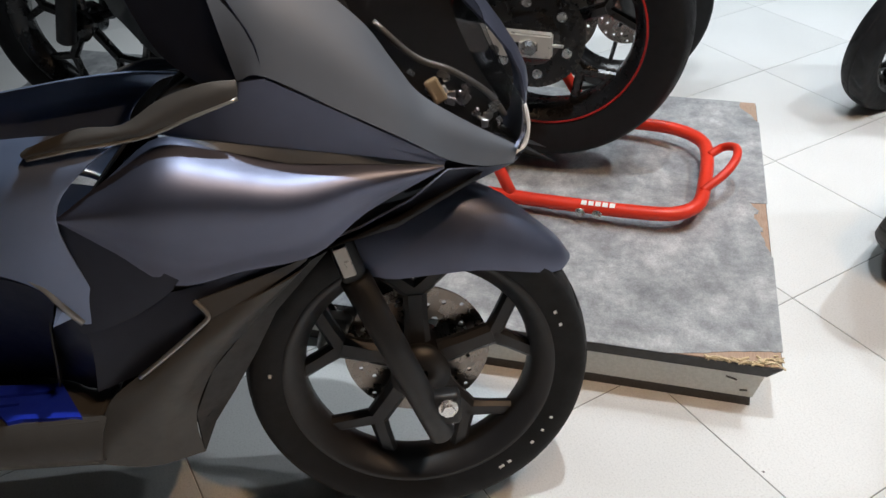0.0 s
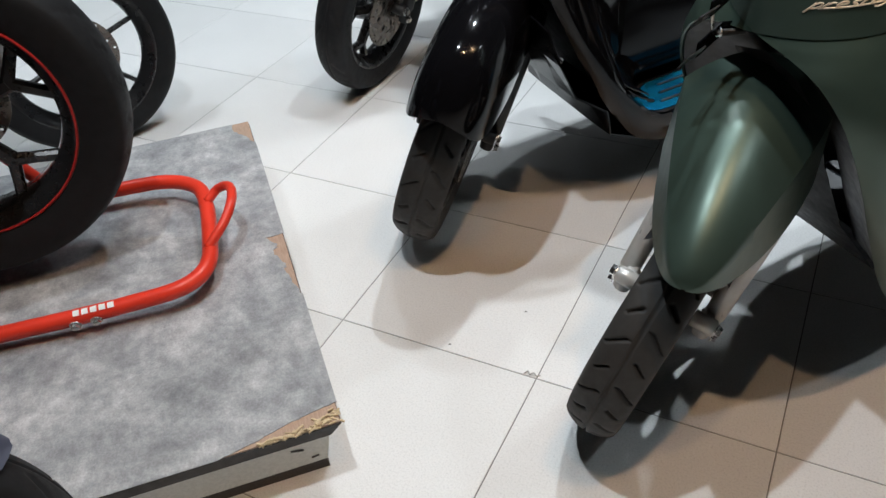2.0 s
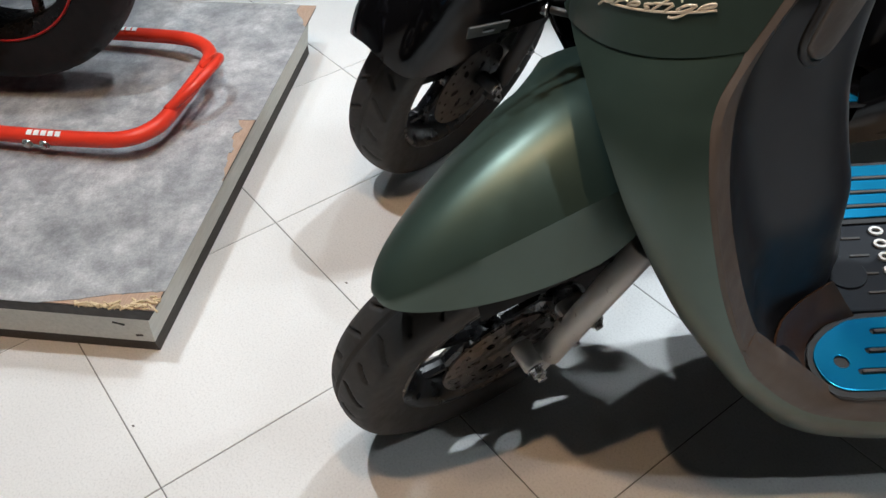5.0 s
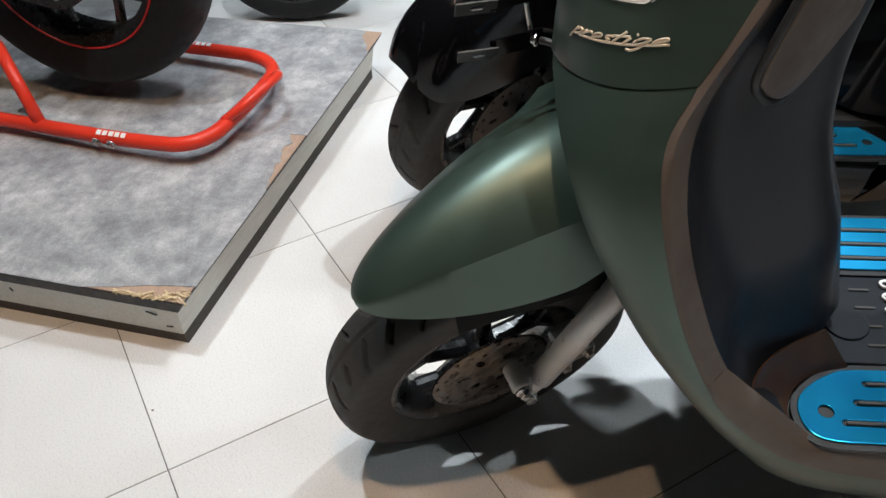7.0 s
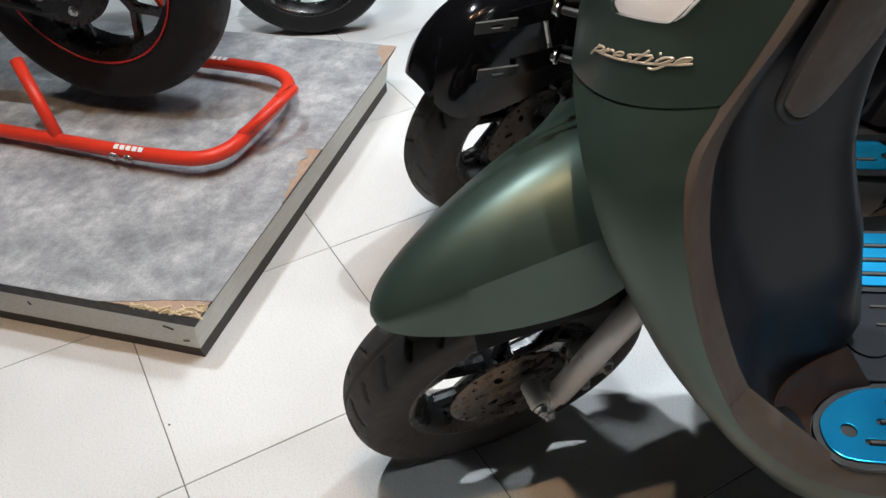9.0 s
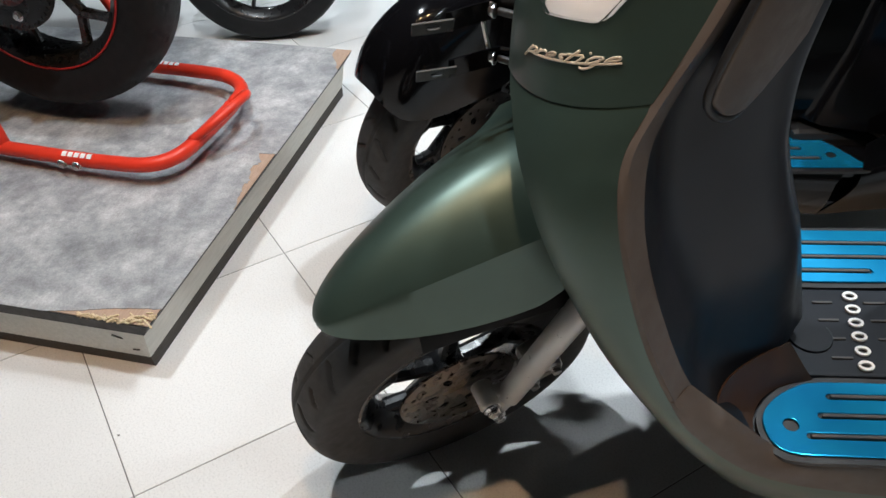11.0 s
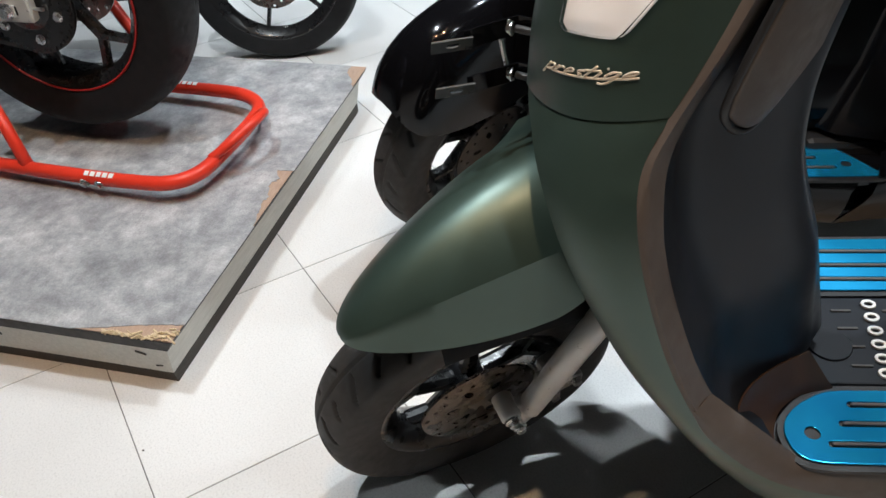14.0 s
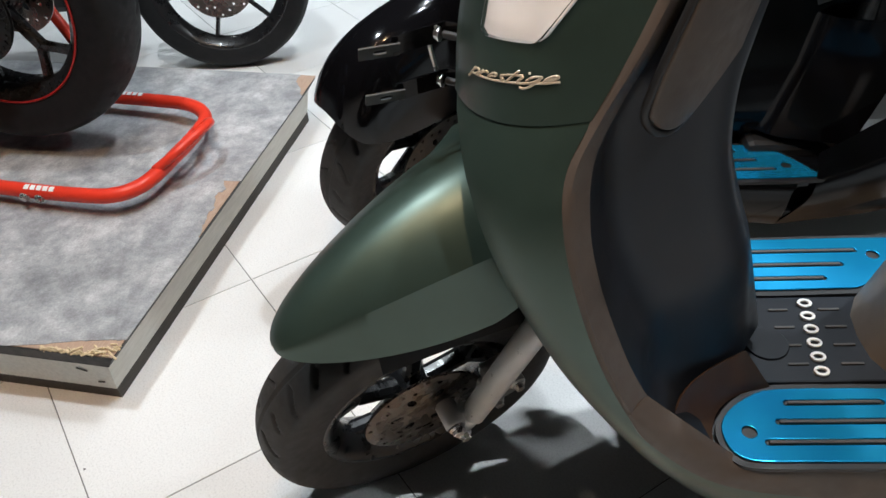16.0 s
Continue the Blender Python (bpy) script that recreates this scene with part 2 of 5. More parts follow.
def spline(points, n=8, closed=False):
    """Catmull-Rom through the points."""
    P = [Vector(p) for p in points]
    out = []
    m = len(P)
    for i in range(m if closed else m - 1):
        p0 = P[(i - 1) % m] if closed or i else P[0] * 2 - P[1]
        p1, p2 = P[i], P[(i + 1) % m]
        p3 = P[(i + 2) % m] if closed or i + 2 < m else P[-1] * 2 - P[-2]
        for k in range(n):
            t = k / n
            out.append(0.5 * (2 * p1 + (p2 - p0) * t + (2 * p0 - 5 * p1 + 4 * p2 - p3) * t * t + (3 * p1 - p0 - 3 * p2 + p3) * t ** 3))
    if not closed:
        out.append(P[-1])
    return out


def tube(path, r, n=14, closed=False):
    """A round tube swept along a smooth path; r is one radius or one for each point."""
    P = [Vector(p) for p in path]
    m = len(P)
    rr = r if isinstance(r, (list, tuple)) else [r] * m
    bm = bmesh.new()
    rings = []
    up = None
    for i in range(m):
        a, b = (P[(i - 1) % m], P[(i + 1) % m]) if closed else (P[max(0, i - 1)], P[min(m - 1, i + 1)])
        t = (b - a).normalized()
        if up is None:
            up = t.orthogonal().normalized()
        up = (up - t * up.dot(t)).normalized()
        s = t.cross(up)
        rings.append([bm.verts.new(P[i] + (up * math.cos(k * math.tau / n) + s * math.sin(k * math.tau / n)) * rr[i]) for k in range(n)])
    for i in range(m if closed else m - 1):
        p, w = rings[i], rings[(i + 1) % m]
        for k in range(n):
            bm.faces.new((p[k], p[(k + 1) % n], w[(k + 1) % n], w[k]))
    if not closed:
        bm.faces.new(rings[0][::-1])
        bm.faces.new(rings[-1])
    return bm


def revolve(profile, n=64, closed=False):
    """Rings about the Y axis from (radius, y) pairs."""
    verts, faces = [], []
    m = len(profile)
    for k in range(n):
        a = k * math.tau / n
        verts += [(r * math.cos(a), y, r * math.sin(a)) for r, y in profile]
    for k in range(n):
        for i in range(m if closed else m - 1):
            j = (i + 1) % m
            faces.append((k * m + i, k * m + j, (k + 1) % n * m + j, (k + 1) % n * m + i))
    return fix(verts, faces)


def loft(sections, closed=False):
    """A sheet through rows of points."""
    m = len(sections[0])
    verts = [v for s in sections for v in s]
    faces = []
    for i in range(len(sections) - 1):
        for k in range(m if closed else m - 1):
            faces.append((i * m + k, i * m + (k + 1) % m, (i + 1) * m + (k + 1) % m, (i + 1) * m + k))
    return fix(verts, faces)


def smooth_sheet(rows, nu=6, nv=6):
    """A smooth sheet through a coarse grid of points."""
    fine = [spline(r, nu) for r in rows]
    cols = [spline([f[k] for f in fine], nv) for k in range(len(fine[0]))]
    return loft([[c[i] for c in cols] for i in range(len(cols[0]))])


def thick(ob, t, offset=-1, bevel=0.0):
    """Thickness, and softened edges, for a sheet."""
    md = ob.modifiers.new("thickness", "SOLIDIFY")
    md.thickness, md.offset = t, offset
    md.use_even_offset = True
    if bevel:
        bv = ob.modifiers.new("soft_edges", "BEVEL")
        bv.width, bv.segments, bv.limit_method, bv.angle_limit = bevel, 2, "ANGLE", radians(50)
    else:
        ob.modifiers.new("crisp_edges", "EDGE_SPLIT").split_angle = radians(62)
    return ob


def prism(outline, d, bevel=0.0, holes=()):
    """A flat plate in the XY plane, d thick below z 0, with holes cut through."""
    bm = bmesh.new()
    edges = []
    for ring in (outline, *holes):
        vs = [bm.verts.new((x, y, 0)) for x, y in ring]
        edges += [bm.edges.new((vs[i], vs[(i + 1) % len(vs)])) for i in range(len(vs))]
    bmesh.ops.triangle_fill(bm, use_beauty=True, use_dissolve=True, edges=edges, normal=(0, 0, 1))
    top = bm.faces[:]
    ex = bmesh.ops.extrude_face_region(bm, geom=top)
    bmesh.ops.translate(bm, vec=(0, 0, -d), verts=[v for v in ex["geom"] if isinstance(v, bmesh.types.BMVert)])
    bmesh.ops.recalc_face_normals(bm, faces=bm.faces)
    return bm


def arc(cx, cy, r, a0, a1, n=8):
    return [(cx + r * math.cos(radians(a0 + (a1 - a0) * i / n)), cy + r * math.sin(radians(a0 + (a1 - a0) * i / n))) for i in range(n + 1)]


def slot(x0, x1, y, r, n=6):
    return arc(x1, y, r, -90, 90, n) + arc(x0, y, r, 90, 270, n)


def heading(x, y, z, head, lean=0):
    """A frame at a place: x ahead at head degrees, y to the left, leaning to the left."""
    return pose(x, y, z, 0, 0, head) @ pose(0, 0, 0, -lean, 0, 0)


# ---- shell of the room ----
def room():
    x0, x1, y0, y1, h = -5.0, 3.6, -4.2, 5.2, CEIL
    t = 0.12
    # never in view; their dark greys hold the bounced light down
    raw_walls = [("wall_west", (x0 - t / 2, (y0 + y1) / 2, h / 2), (t, y1 - y0, h)), ("wall_east", (x1 + t / 2, (y0 + y1) / 2, h / 2), (t, y1 - y0, h)),
                 ("wall_south", ((x0 + x1) / 2, y0 - t / 2, h / 2), (x1 - x0 + 2 * t, t, h)), ("wall_north", ((x0 + x1) / 2, y1 + t / 2, h / 2), (x1 - x0 + 2 * t, t, h))]
    for name, at, size in raw_walls:
        tagged(part(name, box(*size, at), WALL), "unseen showroom wall, dark grey to limit bounce", "wall", kind="structure")
    tagged(part("ceiling", box(x1 - x0 + 2 * t, y1 - y0 + 2 * t, 0.1, ((x0 + x1) / 2, (y0 + y1) / 2, h + 0.05)), CEILING), "unseen showroom ceiling, dark grey to limit bounce", "ceiling", kind="structure")


room()


def downlight(x, y):
    d = thing("downlight", Matrix.Translation((x, y, CEIL)), "assumed round recessed ceiling downlight with a white rim", "lamp", "ceiling downlights")
    part("rim", merge(rod((0, 0, -0.012), (0, 0, 0.0), 0.075, 32), rod((0, 0, -0.018), (0, 0, -0.012), 0.062, 32)), plain("white_metal", (0.7, 0.7, 0.7), 0.4), d)
    return d


for lx, ly, *_ in LAMPS:
    downlight(lx, ly)
# bodies for the added fill panels
for lx, ly, _ in FILL_PANELS:
    p = thing("ceiling_fill_panel", Matrix.Translation((lx, ly, CEIL)), "added rectangular fill panel on the ceiling, with a pale frame", "lamp", "ceiling panel lamps")
    part("frame", box(1.22, 0.62, 0.02, (0, 0, -0.01), 0.003), plain("pale_metal", (0.6, 0.6, 0.6), 0.4), p)


def bolt(parent, at, axis, r, h, mat=STEEL, name="bolt"):
    """A hexagon head with a washer, on a surface."""
    a = Vector(at)
    n = Vector(axis).normalized()
    bm = merge(rod(a, a + n * h * 0.3, r * 1.35, 16), rod(a + n * h * 0.3, a + n * h, r, 6))
    return part(name, bm, mat, parent)


# ---- platform ----
PLAT = heading(0.229, -0.3295, 0, 135)          # x along the right-hand edge, y along the near edge
PLAT_L, PLAT_W, PLAT_H = 1.122, 2.3, 0.136


def ragged(points, seed, amp=0.004, n=5):
    """A torn line through the points."""
    rnd = random.Random(seed)
    out = []
    for (x0, y0), (x1, y1) in zip(points, points[1:]):
        for k in range(n):
            t = k / n
            j = amp if k else amp * 0.3
            out.append((x0 + (x1 - x0) * t + rnd.uniform(-j, j), y0 + (y1 - y0) * t + rnd.uniform(-j, j)))
    out.append(points[-1])
    return out


def tapered(z0, x0, y0, z1, x1, y1, L, W, bevel=0.0):
    """A low block whose near and right-hand faces slope: set back by x0, y0 below and by x1, y1 above."""
    lo = [(x0, y0, z0), (L - 0.02, y0, z0), (L - 0.02, W - 0.02, z0), (x0, W - 0.02, z0)]
    hi = [(x1, y1, z1), (L - 0.01, y1, z1), (L - 0.01, W - 0.01, z1), (x1, W - 0.01, z1)]
    bm = fix(lo + hi, [(3, 2, 1, 0), (4, 5, 6, 7), (0, 1, 5, 4), (1, 2, 6, 5), (2, 3, 7, 6), (3, 0, 4, 7)])
    if bevel:
        bmesh.ops.bevel(bm, geom=bm.edges[:], offset=bevel, segments=2, affect="EDGES", profile=0.5)
    return bm


def platform():
    p = thing("display_platform", PLAT, "low platform with worn grey stone-look laminate top and chipped corner", "platform")
    L, W = PLAT_L, PLAT_W
    part("base", tapered(0, 0.028, 0.039, 0.028, 0.026, 0.043, L, W), BASEWOOD, p, "dark recessed plinth")
    part("frame", tapered(0.028, 0.023, 0.039, 0.100, 0.013, 0.028, L, W, 0.0015), CREAM, p, "cream painted wooden frame")
    # the board's side is coloured near-black for the shade on it
    part("top_board", tapered(0.100, 0.011, 0.025, 0.1325, 0.002, 0.003, L, W, 0.001), SHADED_EDGE, p, "board with shade painted into its near-black edge")
    part("board_core", box(L - 0.006, W - 0.006, 0.0020, (L / 2 + 0.002, W / 2 + 0.002, 0.1335)), RAWWOOD, p, "bare wood under the torn laminate")
    corner = ragged([(0.050, 0.001), (0.046, 0.022), (0.040, 0.055), (0.030, 0.10), (0.014, 0.155), (0.001, 0.215)], 3, 0.0016)
    far = ragged([(L - 0.001, 0.052), (L - 0.035, 0.050), (L - 0.075, 0.028), (L - 0.125, 0.001)], 7, 0.004)
    side = ragged([(0.576, 0.001), (0.573, 0.045)], 9, 0.0015, 3)[:-1] + ragged([(0.573, 0.045), (0.541, 0.022), (0.506, 0.036), (0.466, 0.016), (0.436, 0.022), (0.386, 0.010), (0.346, 0.001)], 11, 0.004)
    out = far + side + corner + [(0.001, W - 0.001), (L - 0.001, W - 0.001)]
    part("laminate", prism(out, 0.0015), LAMINATE, p, "worn grey laminate", at=pose(0, 0, PLAT_H))
    rnd = random.Random(5)
    # torn fibres along the bare edge, thickest at the corner
    for k in range(70):
        y = 0.006 + rnd.random() ** 1.4 * 0.135
        a = rnd.uniform(-0.7, 0.7)
        ln, wd = rnd.uniform(0.006, 0.026), rnd.uniform(0.0016, 0.005)
        x = 0.004 + rnd.random() * (0.034 * max(0.12, 1 - y / 0.11))
        sp = box(wd, ln, 0.003, (x, y, PLAT_H - 0.001 + rnd.uniform(-0.002, 0.004)), 0.0007, 1, Euler((rnd.uniform(-0.25, 0.25), rnd.uniform(-0.3, 0.3), a)).to_matrix().to_4x4())
        part("splinter", sp, SPLINTER, p)
    # small dark scrapes on the painted frame
    for x, y, z, ln, turn in ((0.013, 0.088, 0.082, 0.022, 14), (0.017, 0.060, 0.050, 0.014, -8), (0.013, 0.40, 0.078, 0.010, 60)):
        part("scrape", box(0.0016, ln, 0.0030, (x + 0.0008, y, z), 0, 1, pose(0, 0, 0, turn)), BASEWOOD, p)
    return p


platform()


# ---- paddock stand ----
def stand():
    o = Vector((-0.4, -0.2, PLAT_H))
    s = thing("paddock_stand", Matrix.Translation(o), "red tubular steel paddock stand under the rear wheel", "stand")
    u = [(-0.80, -0.705, 0.166), (-0.595, -0.525, 0.168), (-0.40, -0.358, 0.172), (-0.29, -0.262, 0.177), (-0.222, -0.192, 0.183), (-0.216, -0.125, 0.187), (-0.272, -0.048, 0.188), (-0.362, 0.050, 0.188), (-0.43, 0.096, 0.187), (-0.52, 0.090, 0.183), (-0.62, 0.024, 0.178), (-0.80, -0.13, 0.172), (-0.92, -0.235, 0.17)]
    path = [p - o for p in spline(u, 10)]
    ft = part("frame_tube", tube(path, 0.0168, 20), RED, s, smooth=True)
    part("handle_loop", tube([p - o for p in spline([(-0.243, -0.088, 0.196), (-0.236, -0.030, 0.226), (-0.254, 0.025, 0.243), (-0.295, 0.068, 0.238), (-0.338, 0.075, 0.218), (-0.352, 0.045, 0.198)], 8)], 0.0105, 14), RED, s, smooth=True)
    for a, b in (((-0.505, -0.447, 0.172), (-0.632, -0.472, 0.33)), ((-0.70, -0.045, 0.176), (-0.865, -0.13, 0.42))):
        part("lift_arm", tube([Vector(a) - o, Vector(a).lerp(Vector(b), 0.5) - o, Vector(b) - o], 0.0145), RED, s, smooth=True)
    for c in ((-0.80, -0.705), (-0.92, -0.235)):
        part("castor", rod(Vector((c[0] - 0.012, c[1] + 0.014, PLAT_H + 0.025)) - o, Vector((c[0] + 0.012, c[1] - 0.014, PLAT_H + 0.025)) - o, 0.025, 24), RUBBER, s)
    # clamp bolts on the near side, and a white printed mark on each side
    n = Vector((0.64, -0.77, -0.35)).normalized()
    for c in ((-0.376, -0.338, 0.1725), (-0.345, -0.312, 0.174)):
        bolt(s, Vector(c) - o + n * 0.0155, n, 0.0085, 0.010, STEEL)
    for start, di, upn in ((Vector((-0.376, -0.337, 0.1731)), Vector((0.110, 0.096, 0.005)).normalized(), Vector((0.3, -0.36, 0.88)).normalized()), (Vector((-0.70, -0.044, 0.1753)), Vector((0.18, 0.154, 0.006)).normalized(), Vector((0.15, -0.17, 0.97)).normalized())):
        sd = di.cross(upn)
        for k in range(5):
            a = start + di * (0.0165 * k)
            row = []
            for e in (-0.006, -0.002, 0.002, 0.006):
                h = math.sqrt(0.0186 ** 2 - e * e)
                row.append(a - o + upn * h + sd * e)
            r2 = [v + di * 0.0125 for v in row]
            raw("printed_mark", row + r2, [(i, i + 1, i + 5, i + 4) for i in range(3)], WHITEPRINT, ft, "white printed mark", smooth=False)
    return s


stand()


# ---- wheels ----
def tyre_mesh(R, W, rim, groove, n=420, m=40):
    """A tyre about the Y axis: R outer radius, W width, rim the bead's radius; groove(angle, s) tells how deep the tread is cut."""
    H = R - rim
    prof = []
    for i in range(m + 1):
        s = -1 + 2 * i / m
        if abs(s) < 0.72:
            q = s / 0.72
            prof.append((R - H * 0.36 * (1 - math.sqrt(max(0, 1 - (q * 0.93) ** 2))) , q * W * 0.5 * 0.96, q))
        else:
            q = (abs(s) - 0.72) / 0.28
            r0 = R - H * 0.36 * (1 - math.sqrt(1 - 0.93 ** 2))
            y = W * 0.5 * (0.96 + 0.04 * math.sin(min(1, q * 2.2) * math.pi / 2)) - W * 0.11 * q * q
            prof.append((r0 + (rim - r0) * q, math.copysign(y, s), math.copysign(1 + q, s)))
    verts, faces = [], []
    for k in range(n):
        a = k * math.tau / n
        for r, y, q in prof:
            rr = r - (groove(a, q) if abs(q) <= 1.05 else 0)
            verts.append((rr * math.cos(a), y, rr * math.sin(a)))
    M = m + 1
    for k in range(n):
        for i in range(m):
            faces.append((k * M + i, k * M + i + 1, (k + 1) % n * M + i + 1, (k + 1) % n * M + i))
    return verts, faces


def swoosh(count=22, depth=0.005, centre=True):
    """Slanting curved tread cuts, long and short in turn on each side, and one line round the middle."""
    def g(a, q):
        d = 0.0
        if centre and abs(q) < 0.04:
            d = depth
        for side in (1, -1):
            s = q * side
            if 0.14 < s < 1.0:
                turn = a / math.tau * count + (0.5 if side < 0 else 0) + 0.75 * (s - 0.1) ** 1.25
                ph, long = turn % 1, int(turn) % 2
                w = 0.17 * min(1, (s - 0.12) * 5) * (1 - 0.45 * s)
                if ph < w and (s < 0.86 if long else 0.34 < s < 0.74):
                    d = max(d, depth * math.sin(math.pi * ph / w) ** 0.5)
        return d
    return g


def plain_tread(a, q):
    return 0.0


def spoked_rim(R, W, hub, spokes, mat, parent, y_fork=True, width=0.022, stripe=None):
    """Rim ring with a stepped section, hub and cast spokes."""
    prof = [(R + 0.004, -W / 2), (R + 0.006, -W / 2 + 0.006), (R - 0.006, -W / 2 + 0.012), (R - 0.02, -W / 2 + 0.02), (R - 0.024, 0), (R - 0.02, W / 2 - 0.02), (R - 0.006, W / 2 - 0.012), (R + 0.006, W / 2 - 0.006), (R + 0.004, W / 2), (R - 0.004, W / 2), (R - 0.012, W / 2 - 0.008), (R - 0.030, W / 2 - 0.022), (R - 0.034, 0), (R - 0.030, -W / 2 + 0.022), (R - 0.012, -W / 2 + 0.008), (R - 0.004, -W / 2)]
    rim = part("rim", revolve(prof, 72, True), mat, parent, smooth=True)
    part("hub", revolve([(0.012, -0.045), (hub, -0.042), (hub * 0.9, -0.02), (hub * 0.75, 0), (hub * 0.9, 0.02), (hub, 0.042), (0.012, 0.045)], 32), mat, parent, smooth=True)
    for k in range(spokes):
        a = k * math.tau / spokes + 0.3
        c, s = math.cos(a), math.sin(a)
        if y_fork:
            mid = (hub + (R - hub) * 0.48)
            ends = [a - 0.30, a + 0.30]
            p0 = Vector((hub * 0.8 * c, 0, hub * 0.8 * s))
            p1 = Vector((mid * c, 0, mid * s))
            bm = bar(p0, p1, width * 1.35, 0.026, width * 1.2)
            for e in ends:
                p2 = Vector(((R - 0.028) * math.cos(e), 0, (R - 0.028) * math.sin(e)))
                bm = merge(bm, bar(p1, p2, width, 0.022, width * 0.9))
            part("spoke", bm, mat, parent, smooth=False)
        else:
            part("spoke", bar(Vector((hub * 0.8 * c, 0, hub * 0.8 * s)), Vector(((R - 0.028) * c, 0, (R - 0.028) * s)), width, 0.022, width * 0.8), mat, parent)
    return rim


def bar(a, b, w, d, w2=None):
    """A cast bar in the XZ plane from a to b: w wide, d deep along Y, bevelled."""
    w2 = w2 or w
    a, b = Vector(a), Vector(b)
    t = (b - a).normalized()
    s = Vector((-t.z, 0, t.x))
    prof = [(-0.5, -0.2), (-0.28, -0.5), (0.28, -0.5), (0.5, -0.2), (0.5, 0.2), (0.28, 0.5), (-0.28, 0.5), (-0.5, 0.2)]
    rows = [[p + s * u * ww + Vector((0, 1, 0)) * v * d for u, v in prof] for p, ww in ((a, w), (a.lerp(b, 0.5), (w + w2) / 2 * 0.92), (b, w2))]
    bm = loft(rows, True)
    ends = [[v for v in bm.verts][:8], [v for v in bm.verts][-8:]]
    for e in ends:
        bm.faces.new(e)
    return bm


def brake_disc(R, parent, y, mat=DISC, holes=24):
    n = 96
    ring = [(R * math.cos(i * math.tau / n), R * math.sin(i * math.tau / n)) for i in range(n)]
    cut = [[(0.62 * R * math.cos(i * math.tau / 48), 0.62 * R * math.sin(i * math.tau / 48)) for i in range(48)]]
    for k in range(holes):
        a = k * math.tau / holes
        rr = R * (0.92, 0.82, 0.72)[k % 3]
        cut.append([(rr * math.cos(a) + 0.0042 * math.cos(j * math.tau / 8), rr * math.sin(a) + 0.0042 * math.sin(j * math.tau / 8)) for j in range(8)])
    bm = prism(ring, 0.004, holes=cut)
    turn = pose(0, y, 0, 90)
    d = part("brake_disc", bm, mat, parent, "drilled steel brake disc", at=turn)
    bm = prism([(0.64 * R * math.cos(i * math.tau / 48), 0.64 * R * math.sin(i * math.tau / 48)) for i in range(48)], 0.003,
               holes=[[((0.46 + 0.12 * math.cos(j * math.tau / 10)) * R * math.cos(a) - 0.07 * R * math.sin(j * math.tau / 10) * math.sin(a), (0.46 + 0.12 * math.cos(j * math.tau / 10)) * R * math.sin(a) + 0.07 * R * math.sin(j * math.tau / 10) * math.cos(a)) for j in range(10)] for a in [k * math.tau / 6 for k in range(6)]])
    part("disc_carrier", bm, mat, parent, at=turn)
    return d


def wheel(parent, at, R, W, rim_r, tread, rim_mat, spokes=5, y_fork=True, disc=None, hub=0.045, tyre_mat=None, n=420, width=0.022, disc_mat=DISC):
    w = thing("wheel", at)
    w.parent = parent
    w.matrix_local = at
    v, f = tyre_mesh(R, W, rim_r, tread, n)
    raw("tyre", v, f, tyre_mat or RUBBER, w)
    spoked_rim(rim_r, W * 0.8, hub, spokes, rim_mat, w, y_fork, width)
    if disc:
        brake_disc(disc[0], w, disc[1], disc_mat)
    return w


# ---- scooters ----
GREENB = heading(0.641, 0.04, 0, -125, 4)
WHEELG = heading(0.661, 0.026, 0.228, -97.2, 16.7)


def mirror(rows):
    """Half rows that start on the middle plane, made whole."""
    return [[(x, -y, z) for x, y, z in reversed(r[1:])] + list(r) for r in rows]


def both(fn):
    for s in (1, -1):
        fn(s)


# the edge where the shield's paint meets its trim, from the top to the sill, and the two edges beside it
EDGE = [(-0.335, 0.105, 1.06), (-0.292, 0.120, 0.955), (-0.252, 0.136, 0.852), (-0.215, 0.148, 0.775), (-0.194, 0.165, 0.732), (-0.190, 0.188, 0.689), (-0.203, 0.205, 0.619), (-0.233, 0.214, 0.521), (-0.271, 0.218, 0.433), (-0.307, 0.219, 0.371), (-0.399, 0.215, 0.284), (-0.522, 0.213, 0.248), (-0.72, 0.212, 0.232)]
TRIM = [(-0.372, 0.094, 1.07), (-0.325, 0.112, 0.965), (-0.285, 0.130, 0.870), (-0.239, 0.143, 0.785), (-0.213, 0.166, 0.726), (-0.213, 0.186, 0.655), (-0.224, 0.196, 0.600), (-0.242, 0.201, 0.545), (-0.269, 0.205, 0.472), (-0.314, 0.206, 0.385)]
FRONT = [(-0.088, 0.0, 0.723), (-0.091, 0.050, 0.717), (-0.097, 0.108, 0.698), (-0.110, 0.145, 0.663), (-0.126, 0.165, 0.622), (-0.148, 0.177, 0.574), (-0.176, 0.184, 0.517), (-0.208, 0.186, 0.456), (-0.250, 0.184, 0.388), (-0.30, 0.180, 0.310), (-0.35, 0.176, 0.245), (-0.41, 0.175, 0.185), (-0.50, 0.175, 0.150), (-0.72, 0.175, 0.125)]
NOSE = [(-0.175, 1.04), (-0.122, 0.93), (-0.096, 0.82), (-0.088, 0.725)]


TRIM = [tuple(Vector(e).lerp(Vector(c), 0.64)) for e, c in zip(EDGE, TRIM)]


def pick(path, u):
    k = u * (len(path) - 1)
    i = min(int(k), len(path) - 2)
    return path[i].lerp(path[i + 1], k - i)


